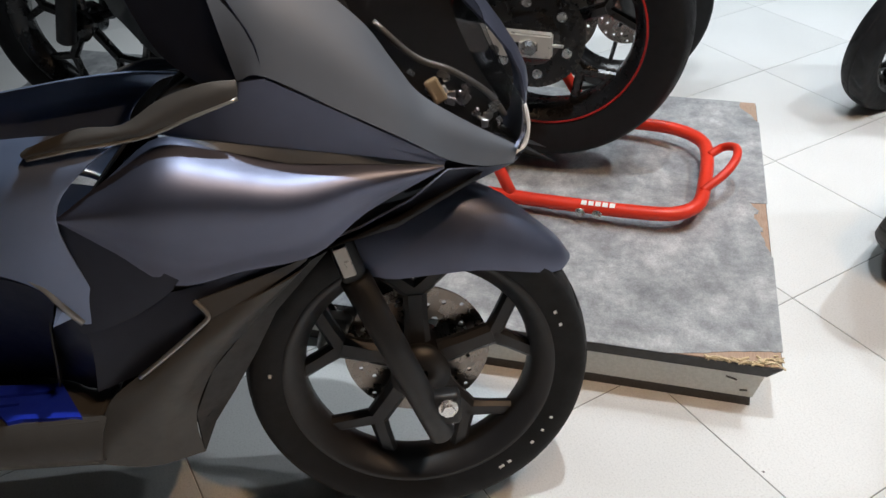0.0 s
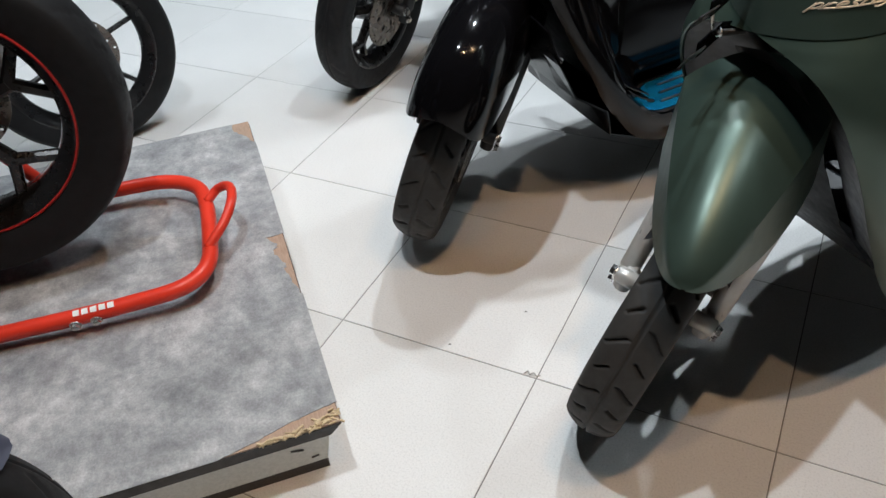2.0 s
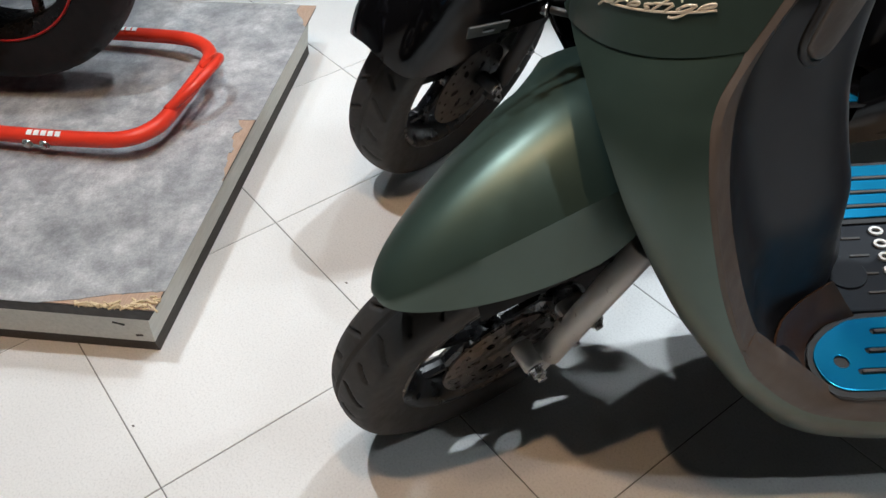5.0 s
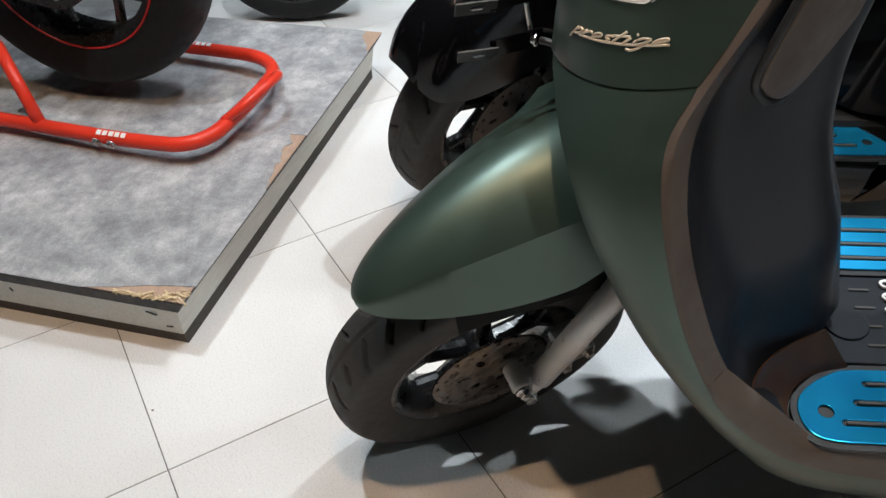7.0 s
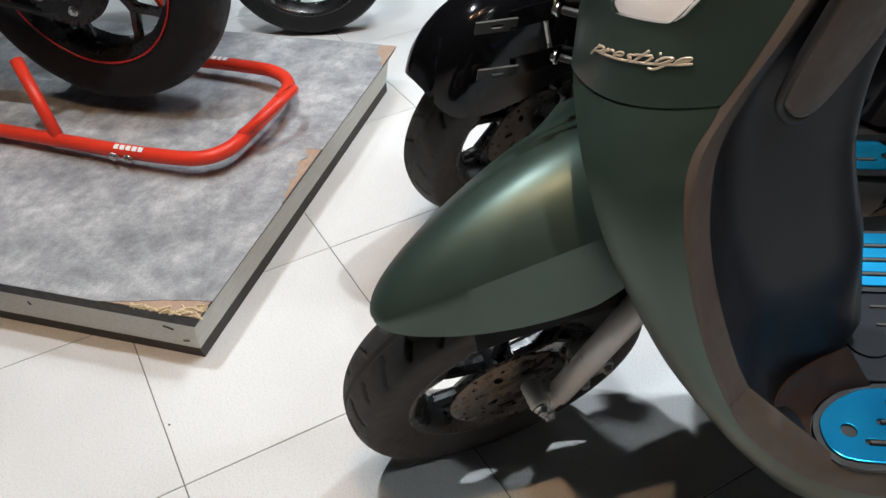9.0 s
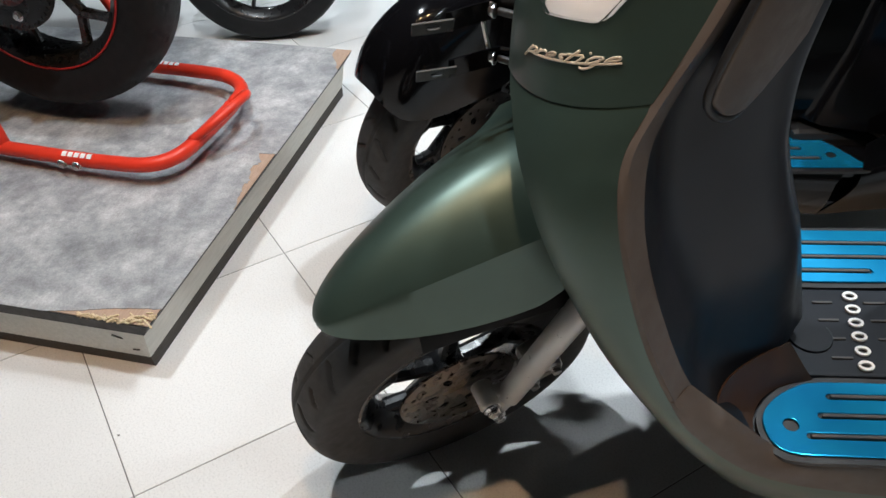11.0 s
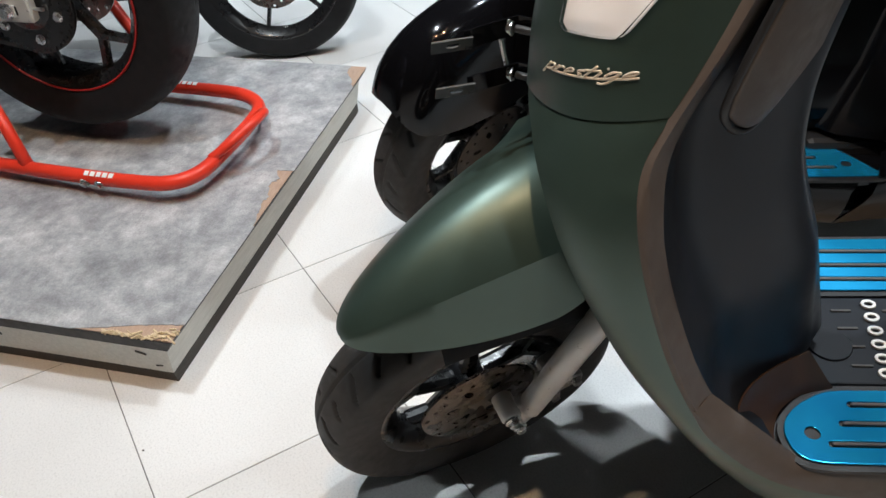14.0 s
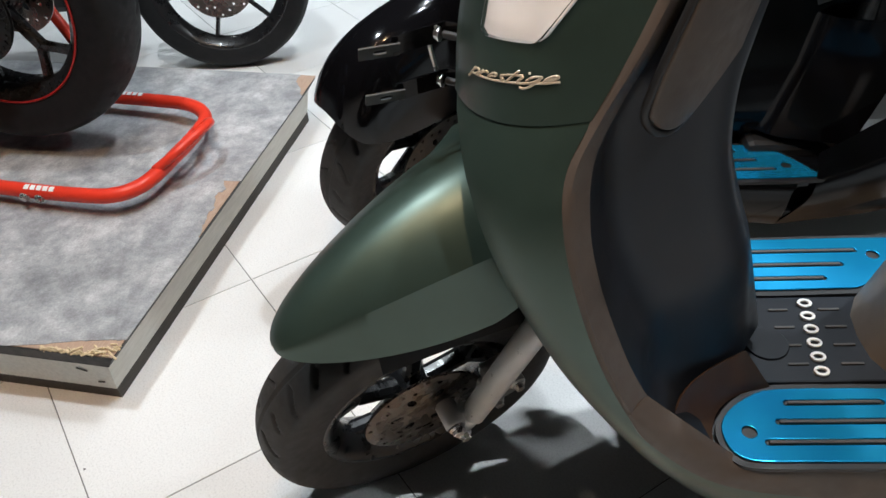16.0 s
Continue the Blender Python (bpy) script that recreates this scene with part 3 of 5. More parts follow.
def across(a, b, q):
    """A rounded line from the front edge a to the trim edge b."""
    k = min(1, max(0, (b.y - a.y) / 0.09))
    c = Vector((a.x + (b.x - a.x) * (0.40 - 0.24 * k), a.y + (b.y - a.y) * (0.75 + 0.15 * k) + 0.006, (a.z + b.z) / 2))
    return a * (1 - q) ** 2 + c * 2 * q * (1 - q) + b * q * q


NOSE_F = spline([(x, 0, z) for x, z in NOSE], 12)
EDGE_F = spline(EDGE[:4], 12)


def cover_point(q, h):
    """The upper cover: q 0 on the middle line to 1 at the trim, h 0 at the seam to 1 at the top."""
    return across(pick(NOSE_F, 1 - h), pick(EDGE_F, 1 - h), q)


def shell(g, paint, trim_mat, inner_mat, plates, fz=0.308):
    """Shield, covers, foot board and tail of a scooter; returns nothing."""
    bt, ft = spline(EDGE[3:], 6), spline(FRONT, 6)

    def lower(s):
        rows = []
        for i in range(61):
            u = i / 60
            a, b = pick(ft, u), pick(bt, u)
            q0 = 0.0
            while q0 < 0.8 and cover_point(q0, 0).y < a.y:
                q0 += 0.005
            w = min(1, u / 0.4)
            w = w * w * (3 - 2 * w)
            row = []
            for k in range(13):
                q = k / 12
                p = cover_point(q0 + (1 - q0) * q, 0) + (b - cover_point(1, 0)) * q + (a - cover_point(q0, 0)) * (1 - q)
                p = p.lerp(across(a, b, q), w)
                tuck = max(0, 1 - u / 0.05)
                row.append(p + Vector((-0.002 * tuck, -0.0015 * tuck * q, 0.002 * tuck)))
            rows.append([(p.x, p.y * s, p.z) for p in row])
        thick(part("lower_shield_panel", loft(rows), paint, g, smooth=True), 0.003, 0)
    both(lower)
    rows = []
    for k in range(25):
        h = 0.008 + 0.992 * k / 24
        half = [cover_point(q / 12, h) for q in range(13)]
        rows.append([(p.x, -p.y, p.z) for p in half[:0:-1]] + [tuple(p) for p in half])
    thick(part("upper_cover", loft(rows), paint, g, smooth=True), 0.003, 0)
    def trim(s):
        rows = []
        for b, c in zip(spline(EDGE[:10], 6), spline(TRIM, 6)):
            m = b.lerp(c, 0.5) + Vector((0, 0.005, 0))
            e = c + Vector((-0.014, -0.018, 0))
            rows.append([(p.x, p.y * s, p.z) for p in (b + Vector((0.003, -0.010, 0)), b + Vector((-0.001, 0.0005, 0)), m, c, e)])
        thick(part("shield_trim", loft(rows), trim_mat, g, "matte trim round the shield", True), 0.003, 0)
    both(trim)
    mid = [(-0.42, 0.93), (-0.405, 0.87), (-0.395, 0.80), (-0.389, 0.74), (-0.393, 0.669), (-0.407, 0.615), (-0.425, 0.565), (-0.442, 0.52), (-0.467, 0.432), (-0.490, 0.345)]
    rows = []
    for i, (c, (mx, mz)) in enumerate(zip(TRIM[1:] + [(-0.40, 0.200, 0.318)], mid)):
        cx, cy, cz = c
        half = [(mx, 0, mz)]
        for q in (0.12, 0.24, 0.36, 0.48, 0.6, 0.72, 0.84, 0.93, 1.0):
            # a rounded middle rib, a hollow beside it, then the turned-out edge
            h = 1 / (1 + math.exp((q - 0.40) * 17))
            h = (h - 1 / (1 + math.exp(0.6 * 17))) / (1 / (1 + math.exp(-0.40 * 17)) - 1 / (1 + math.exp(0.6 * 17)))
            half.append((cx + (mx - cx) * (0.30 * (1 - q) + 0.70 * h) + (0.022 * max(0, i - 7) - 0.010) * math.sin(math.pi * q), cy * q ** 0.95, cz + (mz - cz) * (1 - q) ** 0.8))
        rows.append(half)
    thick(part("inner_shield", smooth_sheet(mirror(rows), 3, 5), inner_mat, g, "dark matte inner leg shield", True), 0.003, 0)

    def lid(s):
        rr = [[(-0.322, 0.126, 0.955), (-0.345, 0.112, 0.952), (-0.366, 0.092, 0.948), (-0.388, 0.066, 0.945), (-0.402, 0.042, 0.944)], [(-0.296, 0.138, 0.890), (-0.318, 0.124, 0.884), (-0.340, 0.102, 0.878), (-0.364, 0.074, 0.874), (-0.384, 0.046, 0.872)],
              [(-0.270, 0.148, 0.815), (-0.294, 0.132, 0.805), (-0.318, 0.110, 0.800), (-0.344, 0.080, 0.802), (-0.372, 0.048, 0.815)], [(-0.265, 0.149, 0.780), (-0.284, 0.135, 0.757), (-0.306, 0.114, 0.752), (-0.336, 0.082, 0.768), (-0.368, 0.050, 0.795)]]
        thick(part("storage_lid", smooth_sheet([[(x, y * s, z) for x, y, z in r] for r in rr], 4, 4), trim_mat, g, "storage compartment lid", True), 0.010, 0, 0.004)
        gap = [(-0.322, 0.127, 0.955), (-0.296, 0.139, 0.890), (-0.271, 0.149, 0.815), (-0.266, 0.150, 0.782), (-0.284, 0.136, 0.756), (-0.306, 0.115, 0.751), (-0.336, 0.083, 0.767), (-0.368, 0.051, 0.794)]
        part("lid_gap", tube([(x + 0.003, y * s, z - 0.003) for x, y, z in spline(gap, 6)], 0.0042, 8), BLACKPLASTIC, g, smooth=True)
    both(lid)

    def floor_side(s):
        rows = []
        for b in spline(EDGE[8:], 6):
            x = b.x
            top = fz - 0.003 + max(0, (x + 0.40)) * 1.0
            yi = 0.192
            rows.append([(x, b.y * s, b.z), (x - 0.004, (b.y + 0.002) * s, b.z + (top - b.z) * 0.45), (x - 0.010, (b.y - 0.004) * s, b.z + (top - b.z) * 0.85), (x - 0.018, (yi + 0.012) * s, top), (x - 0.026, yi * s, top - 0.004)])
        thick(part("floor_skirt", loft(rows), trim_mat, g, "floor board side", True), 0.003, 0)
        toe = [[(-0.330, 0.206, 0.356), (-0.342, 0.172, 0.362), (-0.364, 0.132, 0.364), (-0.404, 0.096, 0.362), (-0.456, 0.064, 0.358)], [(-0.348, 0.208, 0.340), (-0.358, 0.169, 0.344), (-0.378, 0.129, 0.346), (-0.418, 0.098, 0.344), (-0.468, 0.070, 0.341)],
               [(-0.374, 0.209, 0.322), (-0.380, 0.165, 0.325), (-0.398, 0.128, 0.326), (-0.434, 0.100, 0.325), (-0.482, 0.080, 0.322)], [(-0.400, 0.206, 0.3075), (-0.399, 0.160, 0.3095), (-0.415, 0.124, 0.3105), (-0.447, 0.099, 0.3105), (-0.492, 0.086, 0.3095)]]
        thick(part("toe_panel", smooth_sheet([[(x, y * s, z) for x, y, z in r] for r in toe], 5, 5), TOE_WARMLIT if trim_mat == BROWN else trim_mat, g, "dark toe panel, coloured brown as if warmly lit" if trim_mat == BROWN else "", True), 0.003, 0)
    both(floor_side)
    part("foot_board", box(0.42, 0.40, 0.02, (-0.60, 0, fz - 0.016), 0.004), inner_mat, g)

    def plate(s):
        near = [(-0.413, 0.152), (-0.414, 0.178), (-0.424, 0.195), (-0.448, 0.204), (-0.52, 0.205), (-0.76, 0.205), (-0.762, 0.185), (-0.715, 0.125), (-0.675, 0.098), (-0.64, 0.094), (-0.50, 0.093), (-0.458, 0.105), (-0.427, 0.128)]
        ring = lambda cx, cy, r: [(cx + r * math.cos(i * math.tau / 16), cy + r * math.sin(i * math.tau / 16)) for i in range(16)]
        slots = ((-0.625, -0.505, 0.116), (-0.66, -0.487, 0.146), (-0.69, -0.466, 0.177))
        cut = [ring(-0.446, 0.161, 0.0095), ring(-0.715, 0.166, 0.0095)] + [slot(a, b, y, 0.0045) for a, b, y in slots]
        sm = [(p.x, p.y) for p in spline([(x, y, 0) for x, y in near], 3, True)]
        f = lambda pts: [(x, y * s) for x, y in pts]
        o = part("foot_plate", prism(f(sm), 0.003, holes=[f(c) for c in cut]), BLUE, g, "shiny blue anodised slotted foot plate", at=pose(0, 0, fz + 0.006))
        bv = o.modifiers.new("soft_edges", "BEVEL")
        bv.width, bv.segments, bv.limit_method = 0.0012, 2, "ANGLE"
        part("plate_base", prism(f([(x + (x + 0.58) * 0.045, y + (y - 0.15) * 0.16) for x, y in sm]), 0.006), BLACKPLASTIC, g, at=pose(0, 0, fz + 0.0025))
        for x0, x1, y in slots:
            part("rubber_rib", box(x1 - x0, 0.0055, 0.005, ((x0 + x1) / 2, y * s, fz + 0.0055), 0.002), GREYPLASTIC, g)
    if plates:
        both(plate)
    # tail, seat, rear wheel
    sb = []
    for z, x in ((0.30, -0.634), (0.36, -0.652), (0.45, -0.677), (0.55, -0.692)):
        sb.append([(x, 0, z), (x - 0.004, 0.04, z), (x - 0.022, 0.075, z), (x - 0.07, 0.115, z), (x - 0.20, 0.15, z)])
    thick(part("seat_box", loft(mirror(sb)), SEATBOX if paint == GREEN else GLOSSBLACK, g, "grey-brown seat box front" if paint == GREEN else "", True), 0.004, 0)
    body = [[(-0.72, 0.175, 0.125), (-0.76, 0.212, 0.23), (-0.76, 0.19, 0.31)], [(-1.0, 0.15, 0.16), (-1.0, 0.21, 0.33), (-1.0, 0.19, 0.48)], [(-1.3, 0.12, 0.35), (-1.35, 0.17, 0.48), (-1.35, 0.15, 0.62)]]
    for s in (1, -1):
        thick(part("rear_side_panel", smooth_sheet([[(x, y * s, z) for x, y, z in r] for r in body], 4, 4), paint, g, smooth=True), 0.004, 0)
    thick(part("seat", smooth_sheet([[(-0.70 - 0.2 * k, y, 0.70 + 0.02 * k - 0.05 * (y / 0.14) ** 2 - (0.05 if k == 0 else 0)) for y in (-0.15, -0.1, 0, 0.1, 0.15)] for k in range(5)], 4, 3), BLACKPLASTIC, g, "black padded seat", True), 0.08, 1)
    wheel(g, pose(-1.235, 0, 0.235), 0.235, 0.1, 0.150, plain_tread, RIMBLACK, 5, True, n=90)
    part("engine_case", box(0.40, 0.20, 0.16, (-0.98, 0.02, 0.25), 0.04, 3), ALU, g)
    part("rear_fork_beam", box(0.30, 0.24, 0.05, (-0.80, 0, 0.26), 0.015), BLACKPLASTIC, g)
    part("steering_column", rod((-0.16, 0, 0.45), (-0.30, 0, 1.02), 0.028), BLACKPLASTIC, g)
    edge = spline(FRONT[1:10], 5)
    for s in (1, -1):
        rows = []
        for k, p in enumerate(edge):
            w = min(1, k / 8)
            rows.append([(p.x - 0.004, (p.y - 0.003) * s, p.z), (p.x - 0.030, (p.y - 0.020) * s, p.z - 0.01), (p.x - 0.055, (p.y - 0.055 * w) * s, p.z - 0.02), (p.x - 0.075, (p.y - 0.10 * w) * s, p.z - 0.025)])
        thick(part("inner_flap", loft(rows), BLACKPLASTIC, g, smooth=True), 0.003, 0)
    back = [[(-0.12, 0, 0.69), (-0.125, 0.06, 0.67)], [(-0.19, 0, 0.59), (-0.19, 0.07, 0.58)], [(-0.235, 0, 0.49), (-0.235, 0.07, 0.49)], [(-0.32, 0, 0.335), (-0.32, 0.08, 0.335)], [(-0.44, 0, 0.19), (-0.44, 0.10, 0.19)], [(-0.66, 0, 0.15), (-0.66, 0.12, 0.15)]]
    part("inner_splash_guard", loft(mirror(back)), RUBBER, g, smooth=True)
    part("handlebar_cover", smooth_sheet(mirror([[(-0.14, 0, 1.045), (-0.20, 0.08, 1.045), (-0.30, 0.115, 1.05)], [(-0.20, 0, 1.13), (-0.25, 0.10, 1.12), (-0.36, 0.13, 1.10)], [(-0.30, 0, 1.17), (-0.32, 0.10, 1.16), (-0.40, 0.12, 1.12)]]), 4, 4), paint, g, smooth=True)
    both(lambda s: part("grip", rod((-0.36, 0.13 * s, 1.10), (-0.43, 0.32 * s, 1.08), 0.017), BLACKPLASTIC, g))


def fender(g, stations, mat, at, label, pull=0.86, offset=0.0, crease=()):
    """A front fender: rows of (x below, x at the top, lower edge, top, half width); crease says how far each row is folded."""
    rows = []
    for k, (xl, xt, lo, hi, hw) in enumerate(stations):
        r = []
        fold = crease[k] if crease else 0
        zc = lo + 0.60 * (hi - lo)
        for i in range(29):
            a = -math.pi / 2 + math.pi * i / 28
            sy, cz = math.sin(a), max(0.0, math.cos(a))
            y = math.copysign(abs(sy) ** 0.8, sy) * hw * (pull + (1 - pull) * min(1, cz * 2.4))
            z = lo + (hi - lo) * cz ** 0.9
            u = abs(i / 14 - 1)
            v, w = min(1, u / 0.7143), max(0, (u - 0.7143) / 0.2857)
            yf = math.copysign(hw * (v - 0.03 * w), sy)
            top = hi - 0.004
            zf = top - (top - zc) * v ** 2.3 if w <= 0 else zc + (lo - zc) * w
            y, z = y + (yf - y) * fold, z + (zf - z) * fold
            r.append((xl + (xt - xl) * (z - lo) / (hi - lo), y + offset * (1 + 1.6 * fold), z))
        rows.append(r)
    return thick(part("front_fender", smooth_sheet(rows, 5, 2), mat, g, label, True, at), 0.003, 0)


def creased_fender(g, at):
    """The green front fender: a rounded spade-shaped top falling to a crease on each side, with flared sides below it."""
    rows = []
    for k in range(31):
        s = (k / 30) ** 1.5
        o = 1 - s
        hw = 0.0567 * max(0.0004, 1 - o ** 2.2) ** 0.3714 * (1 + 0.757 * s)
        lo = 0.2527 - 0.0435 * s + 0.0455 * s * s
        hi = 0.2547 + 0.1655 * (1 - o ** 1.488) ** 0.674
        zc = lo + (0.607 + 0.027 * s) * (hi - lo)
        xl = 0.2038 - 0.2379 * s
        xt = xl - 0.0798 * s + 0.0313 * s * s
        half = [(hw * q / 14, hi - (hi - zc) * (q / 14) ** 1.9) for q in range(15)] + [(hw * (1 + 0.045 * w), zc + (lo - zc) * w) for w in (0.33, 0.66, 1.0)]
        half = [(xl + (xt - xl) * (z - lo) / max(0.001, hi - lo), y, z) for y, z in half]
        rows.append([(x, 0.051 - y, z) for x, y, z in half[:0:-1]] + [(x, 0.051 + y, z) for x, y, z in half])
    for k in (1, 2, 3):
        rows.append([tuple(Vector(a) + (Vector(a) - Vector(b)) * 0.55 + Vector((0, 0, 0.004))) for a, b in zip(rows[-1], rows[-3])])
    m = len(rows[0])
    bm = loft(rows)
    bm.verts.ensure_lookup_table()
    for i in range(14, len(rows) - 1):
        for j in (3, m - 4):
            e = bm.edges.get((bm.verts[i * m + j], bm.verts[(i + 1) * m + j]))
            if e:
                e.smooth = False
    return thick(part("front_fender", bm, GREEN, g, "matte green front fender", True, at), 0.003, 0)


SEATBOX = plain("grey_brown_plastic", (0.21, 0.185, 0.165), 0.5, grain=0.2)


def forks(g, wm, mat, y0=0.083, top=0.235, back=-0.148):
    for s in (1, -1):
        y = y0 * s
        leg = merge(rod((back, y, top), (-0.062, y, 0.0), 0.0205, 20, 0.0185), rod((-0.064, y - 0.004 * s, 0.006), (-0.046, y - 0.004 * s, -0.040), 0.0185, 18, 0.0150), rod((-0.03, y - 0.03 * s, 0.008), (-0.03, y + 0.012 * s, 0.008), 0.016, 18), box(0.05, 0.022, 0.03, (-0.05, y - 0.008 * s, 0.004), 0.006))
        fk = part("fork_leg", leg, mat, g, "silver painted fork leg" if mat == FORKSILVER else "", True, wm)
        bolt(fk, (-0.045, y + 0.014 * s, -0.024), (0, s, 0), 0.008, 0.010, CHROME)
        bolt(fk, (-0.03, y + 0.012 * s, 0.008), (0, s, 0), 0.010, 0.012, CHROME, "axle_nut")


def caliper(g, wm, s=1):
    cal = merge(box(0.05, 0.042, 0.075, (-0.118, 0.058 * s, 0.035), 0.012, 3, pose(0, 0, 0, 0, 20)), rod((-0.125, 0.05 * s, 0.06), (-0.125, 0.092 * s, 0.06), 0.013), rod((-0.10, 0.05 * s, 0.02), (-0.10, 0.088 * s, 0.02), 0.012), box(0.03, 0.012, 0.06, (-0.085, 0.07 * s, 0.045), 0.004))
    c = part("brake_caliper", cal, ALU, g, "grey brake caliper", at=wm)
    bolt(c, (-0.125, 0.092 * s, 0.06), (0, s, 0), 0.007, 0.008, STEEL)
    bolt(c, (-0.10, 0.088 * s, 0.02), (0, s, 0), 0.007, 0.008, STEEL)
    part("brake_hose", tube(spline([(-0.115, 0.07 * s, 0.07), (-0.14, 0.075 * s, 0.12), (-0.16, 0.06 * s, 0.20), (-0.19, 0.03 * s, 0.30)], 6), 0.005, 8), RUBBER, g, at=wm, smooth=True)


def green_scooter():
    g = thing("scooter", GREENB, "matte dark green retro scooter with brown trim and blue foot plates", "scooter", "parked scooters")
    wm = GREENB.inverted() @ WHEELG
    wheel(g, wm, 0.235, 0.098, 0.150, swoosh(28, 0.007), RIMBLACK, 5, True, (0.093, 0.045), tyre_mat=RUBBER_W, hub=0.035, width=0.020, n=720)
    creased_fender(g, GREENB.inverted() @ heading(0.661, 0.026, 0.228, -91.6, 4.9))
    forks(g, wm, FORKSILVER)
    caliper(g, wm)
    part("inner_fender", loft([[(x, y, 0.205 + 0.05 * (1 - (y / 0.07) ** 2) - 0.4 * x * x) for y in (-0.07, -0.04, 0, 0.04, 0.07)] for x in (-0.2, -0.12, -0.05, 0.02, 0.08)]), BLACKPLASTIC, g, at=wm, smooth=True)
    shell(g, GREEN, BROWN, INNER, True)
    fz = 0.308
    part("floor_mat", box(0.20, 0.160, 0.008, (-0.575, 0, fz - 0.001), 0.003), INNER, g, "dark ribbed rubber mat")
    part("tunnel_stud", rod((-0.507, 0.012, fz - 0.004), (-0.507, 0.012, fz + 0.006), 0.030, 32), INNER, g)
    for x, w in ((-0.540, 0.028), (-0.612, 0.030)):
        for k in range(4):
            part("mat_rib", box(w, 0.004, 0.003, (x, -0.052 + k * 0.034, fz + 0.004), 0.001), GREYPLASTIC, g)
    # six plain raised ring marks in a row across the mat
    for k in range(6):
        ring = [(0.0105 * math.cos(i * math.tau / 20), 0.0085 * math.sin(i * math.tau / 20)) for i in range(20)]
        part("raised_mark", prism(ring, 0.003, holes=[[(x * 0.62, y * 0.5) for x, y in ring]]), WHITEPRINT, g, "pale raised mark", at=pose(-0.566 - k * 0.003, 0.064 - k * 0.0255, fz + 0.007))
    # head lamp lens, set into the cover
    def lens(off, mat, parent, name, label=""):
        rows = []
        for i in range(9):
            v = i / 8
            h = 0.315 + 0.42 * v
            half = [cover_point(q, h) for q in [0.34 - 0.05 * v + (0.34 + 0.14 * min(1, v * 2)) * k / 10 for k in range(11)]]
            rows.append([(p.x + off, p.y + off * 0.7, p.z + (0.006 * (1 - v)) * (1 if k not in (0, 10) else 2)) for k, p in enumerate(half)])
        for s in (1, -1):
            o = part(name, loft([[(x, y * s, z) for x, y, z in r] for r in rows]), mat, parent, label, True)
            thick(o, 0.004, 0, 0.0015)
            o.visible_shadow = mat != CLEAR
    hb = thing("headlamp")
    hb.parent = g
    tagged(hb, "clear headlamp with bright reflector")
    lens(0.002, LENSWHITE, hb, "reflector")
    lens(0.008, CLEAR, hb, "lamp_lens")
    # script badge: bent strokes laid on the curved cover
    strokes = [[(0, -0.7), (0.25, 1.0)], [(0.2, 0.6), (0.5, 0.95), (0.8, 0.8), (0.75, 0.3), (0.45, 0.05), (0.1, 0.1)], [(1.05, 0), (1.15, 0.95), (1.2, 0.65), (1.5, 0.95), (1.75, 0.8)], [(1.95, 0.4), (2.5, 0.55), (2.5, 0.92), (2.15, 0.92), (1.95, 0.4), (2.2, 0.02)],
               [(3.4, 0.95), (3.0, 0.85), (3.05, 0.55), (3.35, 0.4), (3.2, 0.02)], [(4.0, 1.75), (3.72, 0.2), (3.9, 0.0)], [(3.4, 1.05), (4.5, 1.12)], [(4.62, 0.95), (4.5, 0.1), (4.7, 0.02)], [(4.80, 1.45), (4.86, 1.5)], [(5.9, 0.9), (5.35, 0.95), (5.1, 0.4), (5.35, 0.05), (5.75, 0.4), (5.9, 0.9), (5.75, -0.3), (5.4, -0.75), (5.0, -0.6)],
               [(6.25, 0.4), (6.85, 0.55), (6.85, 0.92), (6.45, 0.92), (6.25, 0.4), (6.5, 0.02), (7.3, 0.1)], [(0.75, 0.0), (3.0, -0.02), (5.2, 0.0), (7.3, 0.08)]]

    def on_cover(x, y):
        u = (x + 0.3 * y) / 7.6
        q, h = 0.24 + 0.56 * u, 0.162 + 0.028 * u + y * 0.027
        p = cover_point(q, h)
        return p + (cover_point(q + 0.01, h) - p).cross(cover_point(q, h + 0.01) - p).normalized() * 0.0022
    bd = thing("badge")
    bd.parent = g
    tagged(bd, "pale gold script badge")
    for st in strokes:
        line = [on_cover(p.x, p.y) for p in spline([(x, y, 0) for x, y in st], 5)]
        part("stroke", tube(line, 0.0013, 6), BADGE, bd, smooth=True)
    # number plate bracket on the nose: two bent straps with bolts
    br = thing("plate_bracket")
    br.parent = g
    tagged(br, "black steel number plate bracket")
    for zb, y0 in ((0.775, -0.030), (0.712, -0.040)):
        strap = [(-0.105, y0, zb), (-0.078, y0 - 0.008, zb + 0.002), (-0.042, y0 + 0.004, zb - 0.002), (-0.020, y0 + 0.010, zb - 0.006)]
        part("strap", loft([[Vector(p) + Vector(d) for d in ((0, 0, 0.011), (0.001, -0.002, 0.011), (0.001, -0.002, -0.011), (0, 0, -0.011))] for p in strap], True), GLOSSBLACK, br)
        part("tab", prism([(0.026, 0.011), (-0.020, 0.011), (-0.020, -0.011), (0.026, -0.011)], 0.002, holes=[slot(-0.002, 0.006, 0, 0.004)]), BLACKPLASTIC, br, at=pose(-0.008, y0 + 0.014, zb - 0.008, 60, 0, 15))
        part("spacer", rod((-0.105, y0 + 0.012, zb), (-0.075, y0 - 0.004, zb), 0.0045), BLACKPLASTIC, br)
        bolt(br, (-0.072, y0 - 0.004, zb), (1, -0.4, 0), 0.006, 0.007, CHROME)
